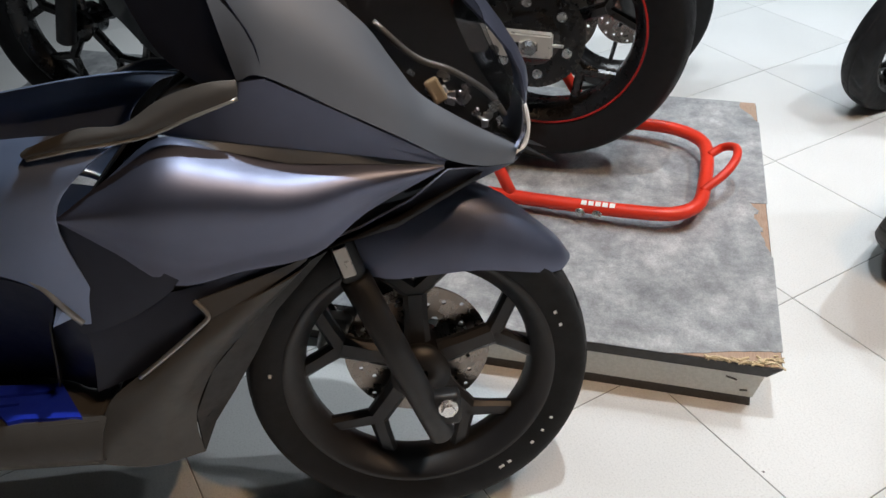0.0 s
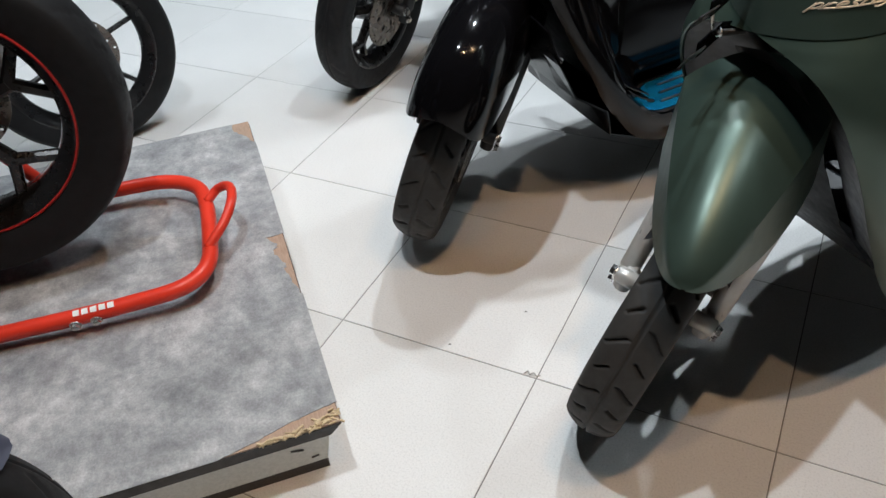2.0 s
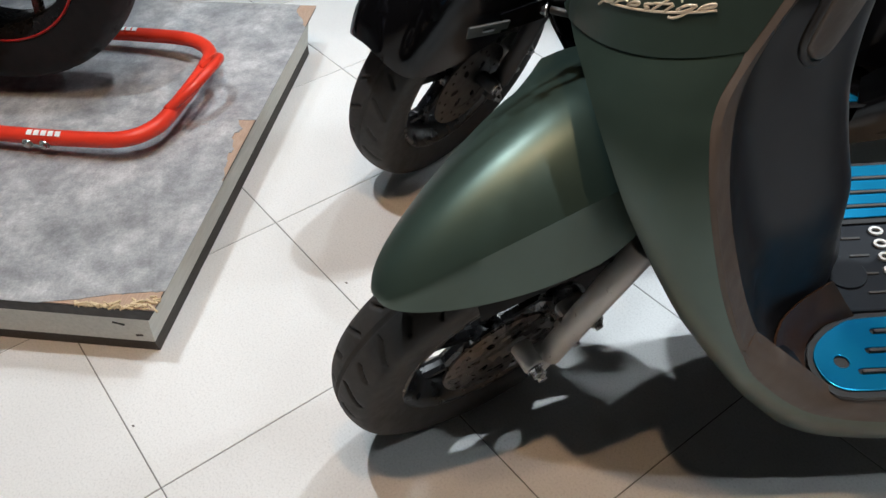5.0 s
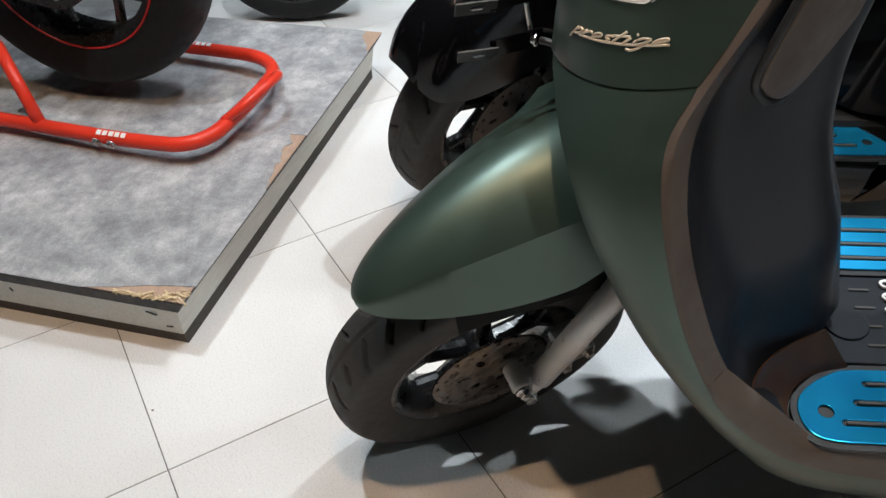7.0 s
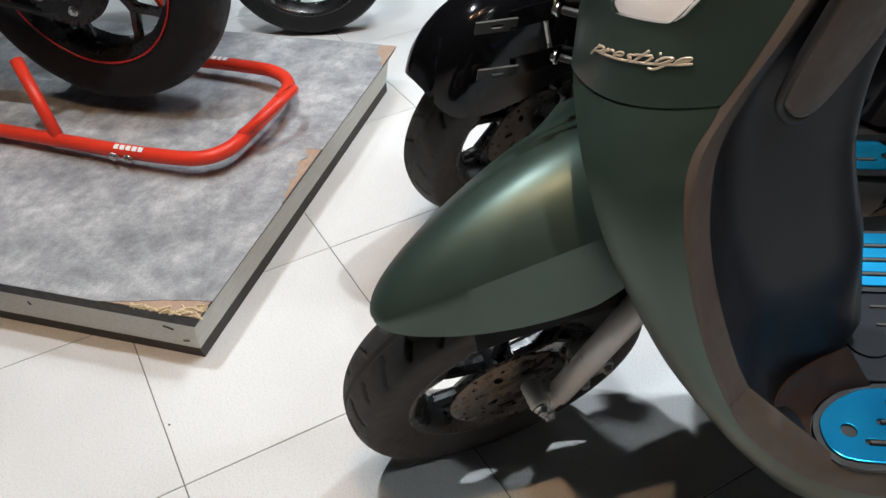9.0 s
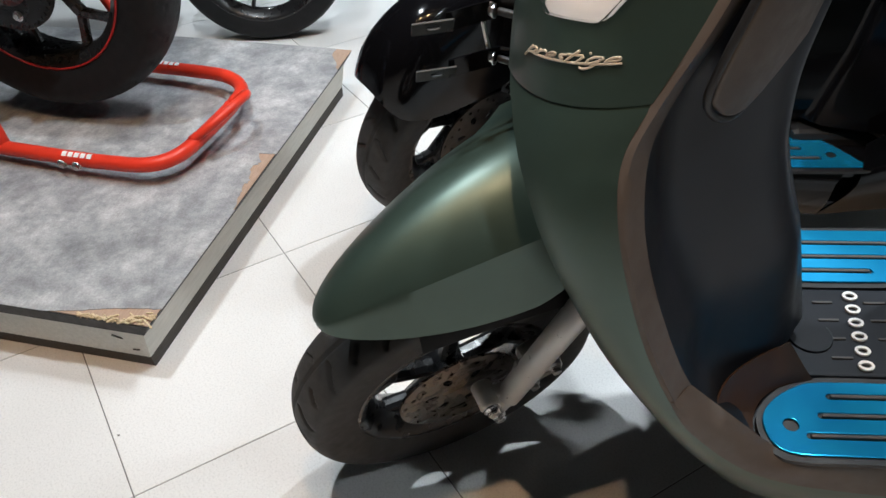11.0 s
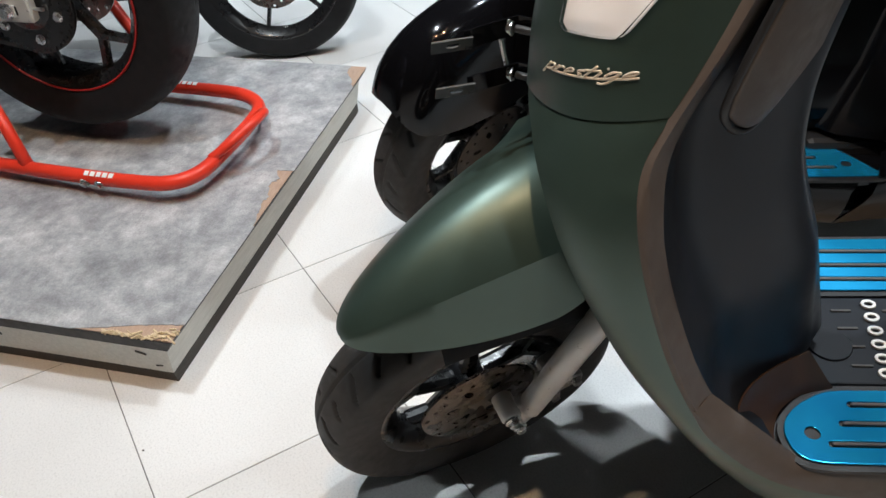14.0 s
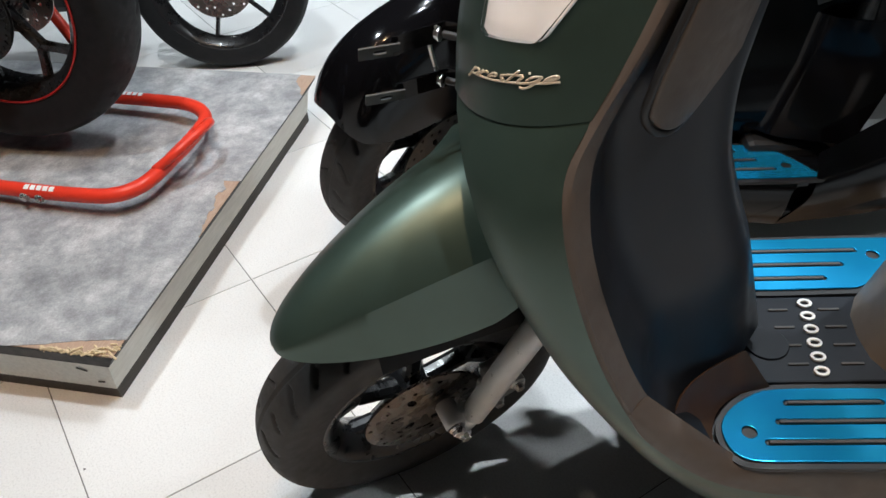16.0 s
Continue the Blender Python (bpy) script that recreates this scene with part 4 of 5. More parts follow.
    part("wire_stay", tube(spline([(-0.068, -0.034, 0.785), (-0.058, -0.05, 0.76), (-0.064, -0.052, 0.72), (-0.068, -0.044, 0.712)], 5), 0.0025, 8), STEEL, br, smooth=True)
    return g


green_scooter()

BLACKB = heading(0.064, 0.436, 0, -125, 4)


def black_scooter():
    g = thing("scooter", BLACKB, "gloss black scooter with blue foot plates, its wheel turned aside", "scooter", "parked scooters")
    wm = BLACKB.inverted() @ heading(0.084, 0.416, 0.251, -80, 19.5)
    wheel(g, wm, 0.258, 0.105, 0.172, swoosh(24, 0.006), RIMBLACK, 5, True, (0.1, 0.05), tyre_mat=RUBBER_W, n=560, disc_mat=DARKSTEEL)
    fender(g, [(0.279, 0.279, 0.2050, 0.2055, 0.016), (0.272, 0.272, 0.194, 0.242, 0.044), (0.252, 0.252, 0.176, 0.296, 0.068), (0.215, 0.216, 0.165, 0.338, 0.082), (0.15, 0.15, 0.160, 0.370, 0.090), (0.06, 0.06, 0.168, 0.388, 0.095), (-0.02, -0.02, 0.185, 0.390, 0.096), (-0.10, -0.10, 0.205, 0.375, 0.094)], GLOSSBLACK, wm, "gloss black front fender", 0.98)
    forks(g, wm, BLACKPLASTIC, 0.085, 0.30, -0.17)
    caliper(g, wm)
    caliper(g, wm, -1)
    shell(g, GLOSSBLACK, GLOSSBLACK, GLOSSBLACK, True, 0.262)
    belly = [[(-0.13, 0, 0.56), (-0.13, 0.10, 0.55), (-0.14, 0.165, 0.53)], [(-0.17, 0, 0.45), (-0.17, 0.11, 0.45), (-0.17, 0.172, 0.447)], [(-0.21, 0, 0.36), (-0.21, 0.11, 0.36), (-0.217, 0.172, 0.355)], [(-0.30, 0, 0.29), (-0.30, 0.11, 0.29), (-0.31, 0.172, 0.287)], [(-0.325, 0, 0.22), (-0.325, 0.11, 0.22), (-0.327, 0.172, 0.221)], [(-0.42, 0, 0.165), (-0.42, 0.11, 0.165), (-0.42, 0.172, 0.178)], [(-0.72, 0, 0.13), (-0.72, 0.11, 0.13), (-0.72, 0.172, 0.135)]]
    thick(part("belly_pan", loft(mirror(belly)), GLOSSBLACK, g, smooth=False), 0.004, 0)
    part("lower_skirt", box(0.50, 0.36, 0.09, (-0.74, 0, 0.195), 0.02, 3), GLOSSBLACK, g)
    part("centre_tunnel", box(0.52, 0.20, 0.52, (-0.60, -0.01, 0.52), 0.06, 4), GLOSSBLACK, g, smooth=False)
    return g


black_scooter()


def far_scooter():
    b = heading(-0.49, 1.03, 0, -125, 4)
    g = thing("scooter", b, "black scooter standing further back on the tiles", "scooter", "parked scooters")
    wm = b.inverted() @ heading(-0.471, 1.007, 0.247, -93.5, 10)
    wheel(g, wm, 0.25, 0.098, 0.176, swoosh(18), RIMBLACK, 5, True, (0.1, 0.05), n=200)
    fender(g, [(0.22, 0.22, 0.235, 0.250, 0.014), (0.20, 0.20, 0.215, 0.29, 0.050), (0.15, 0.15, 0.215, 0.34, 0.07), (0.08, 0.08, 0.22, 0.38, 0.078), (0.0, 0.0, 0.22, 0.39, 0.08), (-0.10, -0.10, 0.22, 0.38, 0.08)], GLOSSBLACK, wm, "gloss black front fender", 0.92)
    forks(g, wm, BLACKPLASTIC, 0.085, 0.30, -0.17)
    caliper(g, wm)
    shell(g, GLOSSBLACK, GLOSSBLACK, BLACKPLASTIC, False)
    return g


far_scooter()


# ---- motorcycles ----
SPORT = heading(-0.635, -0.233, PLAT_H, -135)


def gear(R, teeth, d, holes):
    pts = []
    for k in range(teeth * 4):
        a = k * math.tau / (teeth * 4)
        pts.append(((R + (0.004 if k % 4 in (1, 2) else -0.004)) * math.cos(a), (R + (0.004 if k % 4 in (1, 2) else -0.004)) * math.sin(a)))
    return prism(pts, d, holes=holes)


def sport_motorcycle():
    g = thing("motorcycle", SPORT, "black sport motorcycle with red rim tape raised on the paddock stand", "motorcycle", "parked motorcycles")
    zc = 0.517 - PLAT_H - 0.005
    wm = pose(0.02, 0, zc)
    R, W, rr = 0.336, 0.150, 0.236
    w = thing("wheel")
    w.parent = g
    w.matrix_local = wm
    v, f = tyre_mesh(R, W, rr, swoosh(26, 0.004, False), 300, 36)
    raw("tyre", v, f, RUBBER, w)
    spoked_rim(rr, W * 0.78, 0.05, 5, RIMBLACK, w, True, 0.026)
    for s in (1, -1):
        part("rim_tape", revolve([(rr - 0.001, 0.0605 * s), (rr - 0.0065, 0.0615 * s), (rr - 0.0065, 0.0585 * s)], 96, True), REDPAINT, w, "red rim tape", smooth=True)
    # final drive
    hub = pose(0.047, 0, zc - 0.004)
    holes = [[((0.05 + 0.016 * math.cos(j * math.tau / 10)) * math.cos(a) - 0.026 * math.sin(j * math.tau / 10) * math.sin(a), (0.05 + 0.016 * math.cos(j * math.tau / 10)) * math.sin(a) + 0.026 * math.sin(j * math.tau / 10) * math.cos(a)) for j in range(10)] for a in [k * math.tau / 6 + 0.5 for k in range(6)]]
    sp = part("sprocket", gear(0.116, 44, 0.006, []), RIMBLACK, g, "black rear sprocket", at=hub @ pose(0, 0.083, 0, 90))
    part("sprocket_carrier", revolve([(0.02, 0.045), (0.075, 0.045), (0.085, 0.055), (0.085, 0.070), (0.06, 0.094), (0.02, 0.094)], 40), RIMBLACK, g, at=hub, smooth=True)
    for k in range(6):
        a = k * math.tau / 6 + 0.35
        bolt(sp, (0.088 * math.cos(a), 0.088 * math.sin(a), -0.006), (0, 0, -1), 0.009, 0.009, CHROME)
    # chain links round the sprocket and forward
    path = [Vector((0.047 + 0.118 * math.cos(a), 0.080, zc - 0.004 + 0.118 * math.sin(a))) for a in [radians(95 + 170 * k / 34) for k in range(35)]]
    path = [Vector((0.55, 0.080, zc + 0.045))] + [Vector((0.55 - 0.503 * k / 32, 0.080, zc + 0.045 + (0.118 - 0.049) * k / 32)) for k in range(1, 33)] + path + [Vector((0.047 + 0.503 * k / 32, 0.080, zc - 0.122 + 0.09 * k / 32)) for k in range(1, 33)]
    vs, fs = [], []
    for a, b in zip(path, path[1:]):
        t = (b - a)
        n = Vector((-t.z, 0, t.x)).normalized() * 0.0055
        for y in (-0.006, 0.004):
            i0 = len(vs)
            for p, sc in ((a, 0.8), (a.lerp(b, 0.3), 1.0), (a.lerp(b, 0.7), 1.0), (b, 0.8)):
                vs += [p + n * sc + Vector((0, y, 0)), p - n * sc + Vector((0, y, 0)), p - n * sc + Vector((0, y + 0.002, 0)), p + n * sc + Vector((0, y + 0.002, 0))]
            for q in range(3):
                for e in range(4):
                    fs.append((i0 + q * 4 + e, i0 + q * 4 + (e + 1) % 4, i0 + (q + 1) * 4 + (e + 1) % 4, i0 + (q + 1) * 4 + e))
    raw("drive_chain", vs, fs, DARKSTEEL, g, "greased steel chain", smooth=False)
    # swing arms with axle adjuster
    for s in (1, -1):
        y = 0.118 * s
        arm = loft([[(x, y + a * 0.013, zc + z0 + b * hh) for a, b in ((-1, -1), (1, -1), (1, 1), (-1, 1))] for x, z0, hh in ((-0.005, -0.006, 0.028), (0.10, -0.004, 0.030), (0.18, 0.004, 0.032), (0.60, 0.05, 0.045))], True)
        for e in (arm.verts[:][:4], arm.verts[:][-4:]):
            arm.faces.new(e)
        bmesh.ops.bevel(arm, geom=[e for e in arm.edges], offset=0.004, segments=2, affect="EDGES")
        o = part("swing_arm", arm, BRIGHTALU if s > 0 else BLACKPLASTIC, g, "bright aluminium swing arm" if s > 0 else "")
        part("adjuster_slot", box(0.055, 0.004, 0.020, (0.055, y + 0.014 * s, zc - 0.006), 0.0015), BLACKPLASTIC, o)
        part("adjuster_block", box(0.040, 0.010, 0.026, (0.05, y + 0.017 * s, zc - 0.006), 0.003), BRIGHTALU, o)
        bolt(o, (0.047, y + 0.021 * s, zc - 0.005), (0, s, 0), 0.014, 0.014, CHROME, "axle_nut")
        part("adjuster_bolt", rod((-0.03, y, zc - 0.006), (0.0, y, zc - 0.006), 0.004), STEEL, o)
        part("spool", rod((0.13, y + 0.012 * s, zc - 0.02), (0.13, y + 0.040 * s, zc - 0.02), 0.014, 18), BLACKPLASTIC, g)
    guard = [[(0.50, 0.105, zc + 0.13), (0.50, 0.085, zc + 0.155), (0.50, 0.06, zc + 0.155)], [(0.15, 0.105, zc + 0.135), (0.14, 0.085, zc + 0.175), (0.14, 0.06, zc + 0.175)], [(0.0, 0.105, zc + 0.125), (-0.02, 0.085, zc + 0.165), (-0.02, 0.06, zc + 0.165)], [(-0.10, 0.10, zc + 0.10), (-0.13, 0.085, zc + 0.13), (-0.13, 0.06, zc + 0.13)]]
    thick(part("chain_guard", smooth_sheet(guard, 3, 4), GREYPLASTIC, g, "dark grey chain guard", True), 0.004, 0)
    part("swing_arm_brace", tube(spline([(0.55, 0.10, zc + 0.22), (0.30, 0.105, zc + 0.215), (0.08, 0.105, zc + 0.19), (-0.03, 0.105, zc + 0.15)], 5), 0.017, 14), GREYPAINT, g, "grey swing arm brace", smooth=True)
    part("hugger", loft([[(0.02 + 0.365 * math.cos(radians(a)), y, zc + 0.365 * math.sin(radians(a)) - 0.5 * y * y) for y in (-0.085, -0.05, 0, 0.05, 0.085)] for a in range(20, 81, 10)]), BLACKPLASTIC, g, smooth=True)
    # brake on the far side, seen through the wheel
    brake_disc(0.11, w, -0.062)
    part("rear_caliper", box(0.08, 0.045, 0.06, (-0.07, -0.085, zc + 0.06), 0.012), ALU, g)
    # dark mass of the machine ahead of the wheel
    part("exhaust", rod((0.25, -0.19, zc + 0.02), (-0.12, -0.21, zc + 0.12), 0.055, 28, 0.06), BLACKPLASTIC, g, smooth=True)
    part("engine", box(0.42, 0.30, 0.34, (0.78, 0, zc + 0.10), 0.05, 3), BLACKPLASTIC, g, "black engine")
    part("engine_cover", rod((0.70, 0.15, zc + 0.02), (0.70, 0.185, zc + 0.02), 0.085, 32), RIMSATIN, g, smooth=False)
    part("frame_spar", tube(spline([(0.42, 0.12, zc + 0.18), (0.70, 0.14, zc + 0.40), (1.05, 0.08, zc + 0.52)], 6), 0.028, 12), BLACKPLASTIC, g, smooth=True)
    part("frame_spar", tube(spline([(0.42, -0.12, zc + 0.18), (0.70, -0.14, zc + 0.40), (1.05, -0.08, zc + 0.52)], 6), 0.028, 12), BLACKPLASTIC, g, smooth=True)
    tank = [[(0.45, y, zc + 0.52 - (y / 0.16) ** 2 * 0.10) for y in (-0.14, -0.08, 0, 0.08, 0.14)], [(0.70, y, zc + 0.62 - (y / 0.18) ** 2 * 0.14) for y in (-0.18, -0.1, 0, 0.1, 0.18)], [(0.98, y, zc + 0.58 - (y / 0.16) ** 2 * 0.12) for y in (-0.15, -0.08, 0, 0.08, 0.15)]]
    thick(part("fuel_tank", smooth_sheet(tank, 4, 4), GLOSSBLACK, g, "gloss black fuel tank", True), 0.10, 1)
    seat = [[(-0.25, y, zc + 0.62) for y in (-0.07, 0, 0.07)], [(0.05, y, zc + 0.55 - abs(y) * 0.2) for y in (-0.12, 0, 0.12)], [(0.42, y, zc + 0.46 - abs(y) * 0.2) for y in (-0.13, 0, 0.13)]]
    thick(part("seat", smooth_sheet(seat, 4, 4), BLACKPLASTIC, g, "black seat", True), 0.07, 1)
    fairing = [[(0.60, 0.20, zc + 0.20), (0.62, 0.215, zc + 0.05), (0.66, 0.18, zc - 0.12)], [(0.90, 0.22, zc + 0.36), (0.92, 0.23, zc + 0.10), (0.95, 0.18, zc - 0.10)], [(1.18, 0.17, zc + 0.46), (1.16, 0.19, zc + 0.25), (1.10, 0.16, zc + 0.02)]]
    for s in (1, -1):
        thick(part("fairing", smooth_sheet([[(x, y * s, z) for x, y, z in r] for r in fairing], 4, 4), GLOSSBLACK, g, "gloss black fairing", True), 0.005, 0)
    wf = wheel(g, pose(1.32, 0, 0.30), 0.30, 0.11, 0.216, plain_tread, RIMBLACK, 5, True, n=120)
    for s in (1, -1):
        part("fork_leg", rod((1.32, 0.10 * s, 0.28), (1.10, 0.10 * s, 0.95), 0.026, 18), BLACKPLASTIC, g, smooth=True)
    part("front_fender", loft([[(1.32 + 0.325 * math.cos(radians(a)), y, 0.30 + 0.325 * math.sin(radians(a)) - 2 * y * y) for y in (-0.07, -0.04, 0, 0.04, 0.07)] for a in range(20, 151, 10)]), GLOSSBLACK, g, smooth=True)
    return g


sport_motorcycle()


def far_motorcycle():
    b = heading(-1.08, 0.40, 0, 60, 5)
    g = thing("motorcycle", b, "dark motorcycle with thin black spoked wheels behind the platform", "motorcycle", "parked motorcycles")
    wheel(g, pose(0, 0, 0.28), 0.28, 0.082, 0.216, swoosh(30, 0.003), RIMBLACK, 6, False, (0.11, -0.05), n=240, width=0.016)
    part("valve", rod((0.13, 0, 0.28 - 0.125), (0.105, 0.0, 0.28 - 0.10), 0.004), STEEL, g)
    for s in (1, -1):
        part("fork_leg", rod((0, 0.075 * s, 0.26), (-0.22, 0.075 * s, 0.92), 0.022, 18), BLACKPLASTIC, g, smooth=True)
    part("front_fender", loft([[(0.305 * math.cos(radians(a)), y, 0.28 + 0.305 * math.sin(radians(a)) - 2 * y * y) for y in (-0.055, -0.03, 0, 0.03, 0.055)] for a in range(50, 151, 10)]), GLOSSBLACK, g, smooth=True)
    part("engine", box(0.40, 0.26, 0.34, (-0.60, 0, 0.40), 0.05, 3), BLACKPLASTIC, g, "black engine")
    thick(part("fuel_tank", smooth_sheet([[(-0.35, y, 0.85 - abs(y) * 0.5) for y in (-0.13, 0, 0.13)], [(-0.6, y, 0.90 - abs(y) * 0.5) for y in (-0.15, 0, 0.15)], [(-0.85, y, 0.80 - abs(y) * 0.4) for y in (-0.12, 0, 0.12)]], 4, 4), GLOSSBLACK, g, "", True), 0.1, 1)
    wheel(g, pose(-1.25, 0, 0.29), 0.29, 0.10, 0.216, plain_tread, RIMBLACK, 6, False, n=90, width=0.016)
    part("swing_arm", box(0.60, 0.22, 0.04, (-0.98, 0, 0.33), 0.01), BLACKPLASTIC, g)
    return g


far_motorcycle()

# ---- navy scooter ----
NAVYB = heading(0.012, -0.984, 0, 66, 10)


def navy_scooter():
    g = thing("scooter", NAVYB, "matte navy blue sharp-edged scooter with blue foot mats", "scooter", "parked scooters")
    wc = (0.0, 0.0, 0.286)
    wm = pose(*wc)
    w = wheel(g, wm, 0.286, 0.112, 0.222, swoosh(20, 0.005), RIMSATIN, 5, True, (0.125, 0.03), hub=0.05, n=420, width=0.033)
    for a, ln in ((-58, 0.010), (-54, 0.006), (-41, 0.006), (-34, 0.004), (-27, 0.004), (18, 0.005), (24, 0.005), (172, 0.007)):
        t, r = radians(a), 0.243
        part("printed_mark", box(0.005, 0.0012, ln, (r * math.cos(t), -0.0535, r * math.sin(t)), 0, 1, pose(0, 0, 0, 0, -a, 0)), WHITEPRINT, w, "small white sidewall print")
    fender(g, [(0.255, 0.255, 0.455, 0.462, 0.006), (0.235, 0.235, 0.452, 0.492, 0.036), (0.20, 0.20, 0.460, 0.524, 0.054), (0.15, 0.15, 0.473, 0.570, 0.064), (0.10, 0.10, 0.483, 0.598, 0.069), (0.05, 0.05, 0.484, 0.613, 0.071), (0.0, 0.0, 0.483, 0.618, 0.071), (-0.04, -0.04, 0.484, 0.615, 0.070), (-0.09, -0.09, 0.505, 0.605, 0.068), (-0.12, -0.12, 0.55, 0.597, 0.066)], NAVY, None, "matte navy front fender", 0.97)
    for s in (1, -1):
        y = 0.080 * s
        leg = merge(rod((-0.112, y, 0.60), (-0.085, y, 0.49), 0.019, 18), rod((-0.088, y, 0.50), (0.028, y, 0.185), 0.024, 22, 0.022), box(0.05, 0.03, 0.06, (0.035, y, 0.245), 0.008))
        fk = part("fork_leg", leg, BLACKPLASTIC, g, smooth=True)
        bolt(fk, (0.038, y + 0.015 * s, 0.252), (0, s, 0), 0.012, 0.012, CHROME, "axle_nut")
        part("fork_cap", box(0.020, 0.006, 0.05, (-0.098, y + 0.020 * s, 0.535), 0.002, 2, pose(0, 0, 0, 0, -14)), STEEL, fk, "bright metal fork plate")
    caliper(g, pose(-0.02, 0.0, 0.286))
    part("sensor_bracket", merge(box(0.05, 0.012, 0.07, (-0.06, 0.04, 0.33), 0.004), rod((-0.06, 0.03, 0.34), (-0.06, 0.055, 0.34), 0.012)), AMBER, g, "brass-coloured bracket")

    def side(s):
        f = lambda rows: [[(x, -y * s, z) for x, y, z in r] for r in rows]
        k = 1 if s > 0 else -1
        # the far side stops short of the nose
        ends = (lambda r: r) if s > 0 else (lambda r: r[:-1])
        # main side panel: bulged from its upper edge down to its lower edge, drawn to a point at both ends
        top = [(-0.439, 0.186, 0.675), (-0.373, 0.166, 0.715), (-0.306, 0.142, 0.755), (-0.235, 0.14, 0.73), (-0.153, 0.133, 0.702), (-0.051, 0.122, 0.688), (0.052, 0.112, 0.671)]
        low = [(-0.439, 0.186, 0.674), (-0.382, 0.178, 0.62), (-0.319, 0.168, 0.56), (-0.227, 0.16, 0.568), (-0.134, 0.15, 0.577), (-0.058, 0.132, 0.625), (0.052, 0.112, 0.670)]
        panel = []
        for v in (0, 0.14, 0.3, 0.46, 0.64, 0.82, 1):
            panel.append([tuple(Vector(p).lerp(Vector(q), v) + Vector((0, 1.9 * v * (1 - v) ** 2 * (p[2] - q[2]), 0))) for p, q in zip(top, low)])
        thick(part("side_panel", smooth_sheet(f([ends(r) for r in panel]), 5, 5), NAVY, g, smooth=True), 0.004, 0, 0.0012)
        corner = [[(-0.443, 0.180, 0.680), (-0.381, 0.177, 0.626), (-0.314, 0.170, 0.568)], [(-0.457, 0.174, 0.590), (-0.398, 0.173, 0.558), (-0.332, 0.169, 0.548)], [(-0.456, 0.169, 0.500), (-0.422, 0.169, 0.505), (-0.381, 0.167, 0.519)]]
        thick(part("corner_panel", smooth_sheet(f(corner), 4, 4), NAVYDARK, g, "dark navy corner panel", True), 0.003, 0)
        # grey chamfer and overhanging wedge above the panel
        gt = [(-0.310, 0.136, 0.760), (-0.233, 0.136, 0.743), (-0.151, 0.130, 0.724), (-0.050, 0.120, 0.700), (0.053, 0.110, 0.674)]
        gb = [(-0.306, 0.144, 0.757), (-0.235, 0.142, 0.732), (-0.153, 0.135, 0.704), (-0.051, 0.124, 0.690), (0.052, 0.1135, 0.672)]
        part("chamfer", loft(f([ends(gt), ends(gb)])), GREYPAINT, g, "matte grey chamfer", True)
        cr = [(-0.198, 0.150, 0.820), (-0.164, 0.158, 0.824), (-0.079, 0.152, 0.773), (-0.003, 0.142, 0.726), (0.057, 0.112, 0.681)]
        thick(part("cowl_wedge", loft(f([ends(cr), ends([tuple(Vector(a).lerp(Vector(b), 0.5) - Vector((0, 0.006, 0))) for a, b in zip(cr, gt)]), ends(gt)])), NAVY, g, smooth=True), 0.003, 0)
        # upper cowl, from the crease up to the lamp
        lo = [(-0.198, 0.150, 0.821), (-0.164, 0.159, 0.826), (-0.079, 0.153, 0.775), (-0.003, 0.143, 0.728), (0.057, 0.113, 0.682), (0.111, 0.086, 0.658), (0.157, 0.061, 0.650)]
        hi = [(-0.230, 0.120, 0.955), (-0.150, 0.108, 0.960), (-0.050, 0.098, 0.880), (-0.005, 0.094, 0.815), (0.026, 0.090, 0.770), (0.087, 0.080, 0.724), (0.162, 0.058, 0.674)]
        md = [tuple(Vector(a).lerp(Vector(b), 0.5) + Vector((0, 0.006, 0.004))) for a, b in zip(lo, hi)]
        thick(part("upper_cowl", smooth_sheet(f([lo, md, hi]), 5, 6), GREYPAINT, g, "matte blue-grey upper cowl", True), 0.003, 0)
        rear = [[(-0.164, 0.158, 0.825), (-0.172, 0.150, 0.870), (-0.200, 0.136, 0.920), (-0.235, 0.120, 0.985)], [(-0.198, 0.149, 0.820), (-0.232, 0.125, 0.850), (-0.262, 0.110, 0.905), (-0.290, 0.100, 0.985)], [(-0.250, 0.120, 0.815), (-0.294, 0.100, 0.850), (-0.325, 0.090, 0.915), (-0.345, 0.080, 0.985)]]
        thick(part("cowl_return", smooth_sheet(f(rear), 4, 4), NAVYDARK, g, smooth=True), 0.003, 0)
        lip = [[(0.177, 0.046, 0.664), (0.157, 0.061, 0.650), (0.111, 0.086, 0.657), (0.057, 0.112, 0.668), (0.004, 0.127, 0.635), (-0.069, 0.139, 0.606), (-0.130, 0.148, 0.590)], [(0.165, 0.040, 0.648), (0.150, 0.050, 0.643), (0.105, 0.070, 0.633), (0.055, 0.090, 0.620), (0.000, 0.098, 0.606), (-0.070, 0.106, 0.588), (-0.130, 0.112, 0.572)]]
        thick(part("chin", loft(f(lip)), NAVYDARK, g, smooth=True), 0.003, 0)
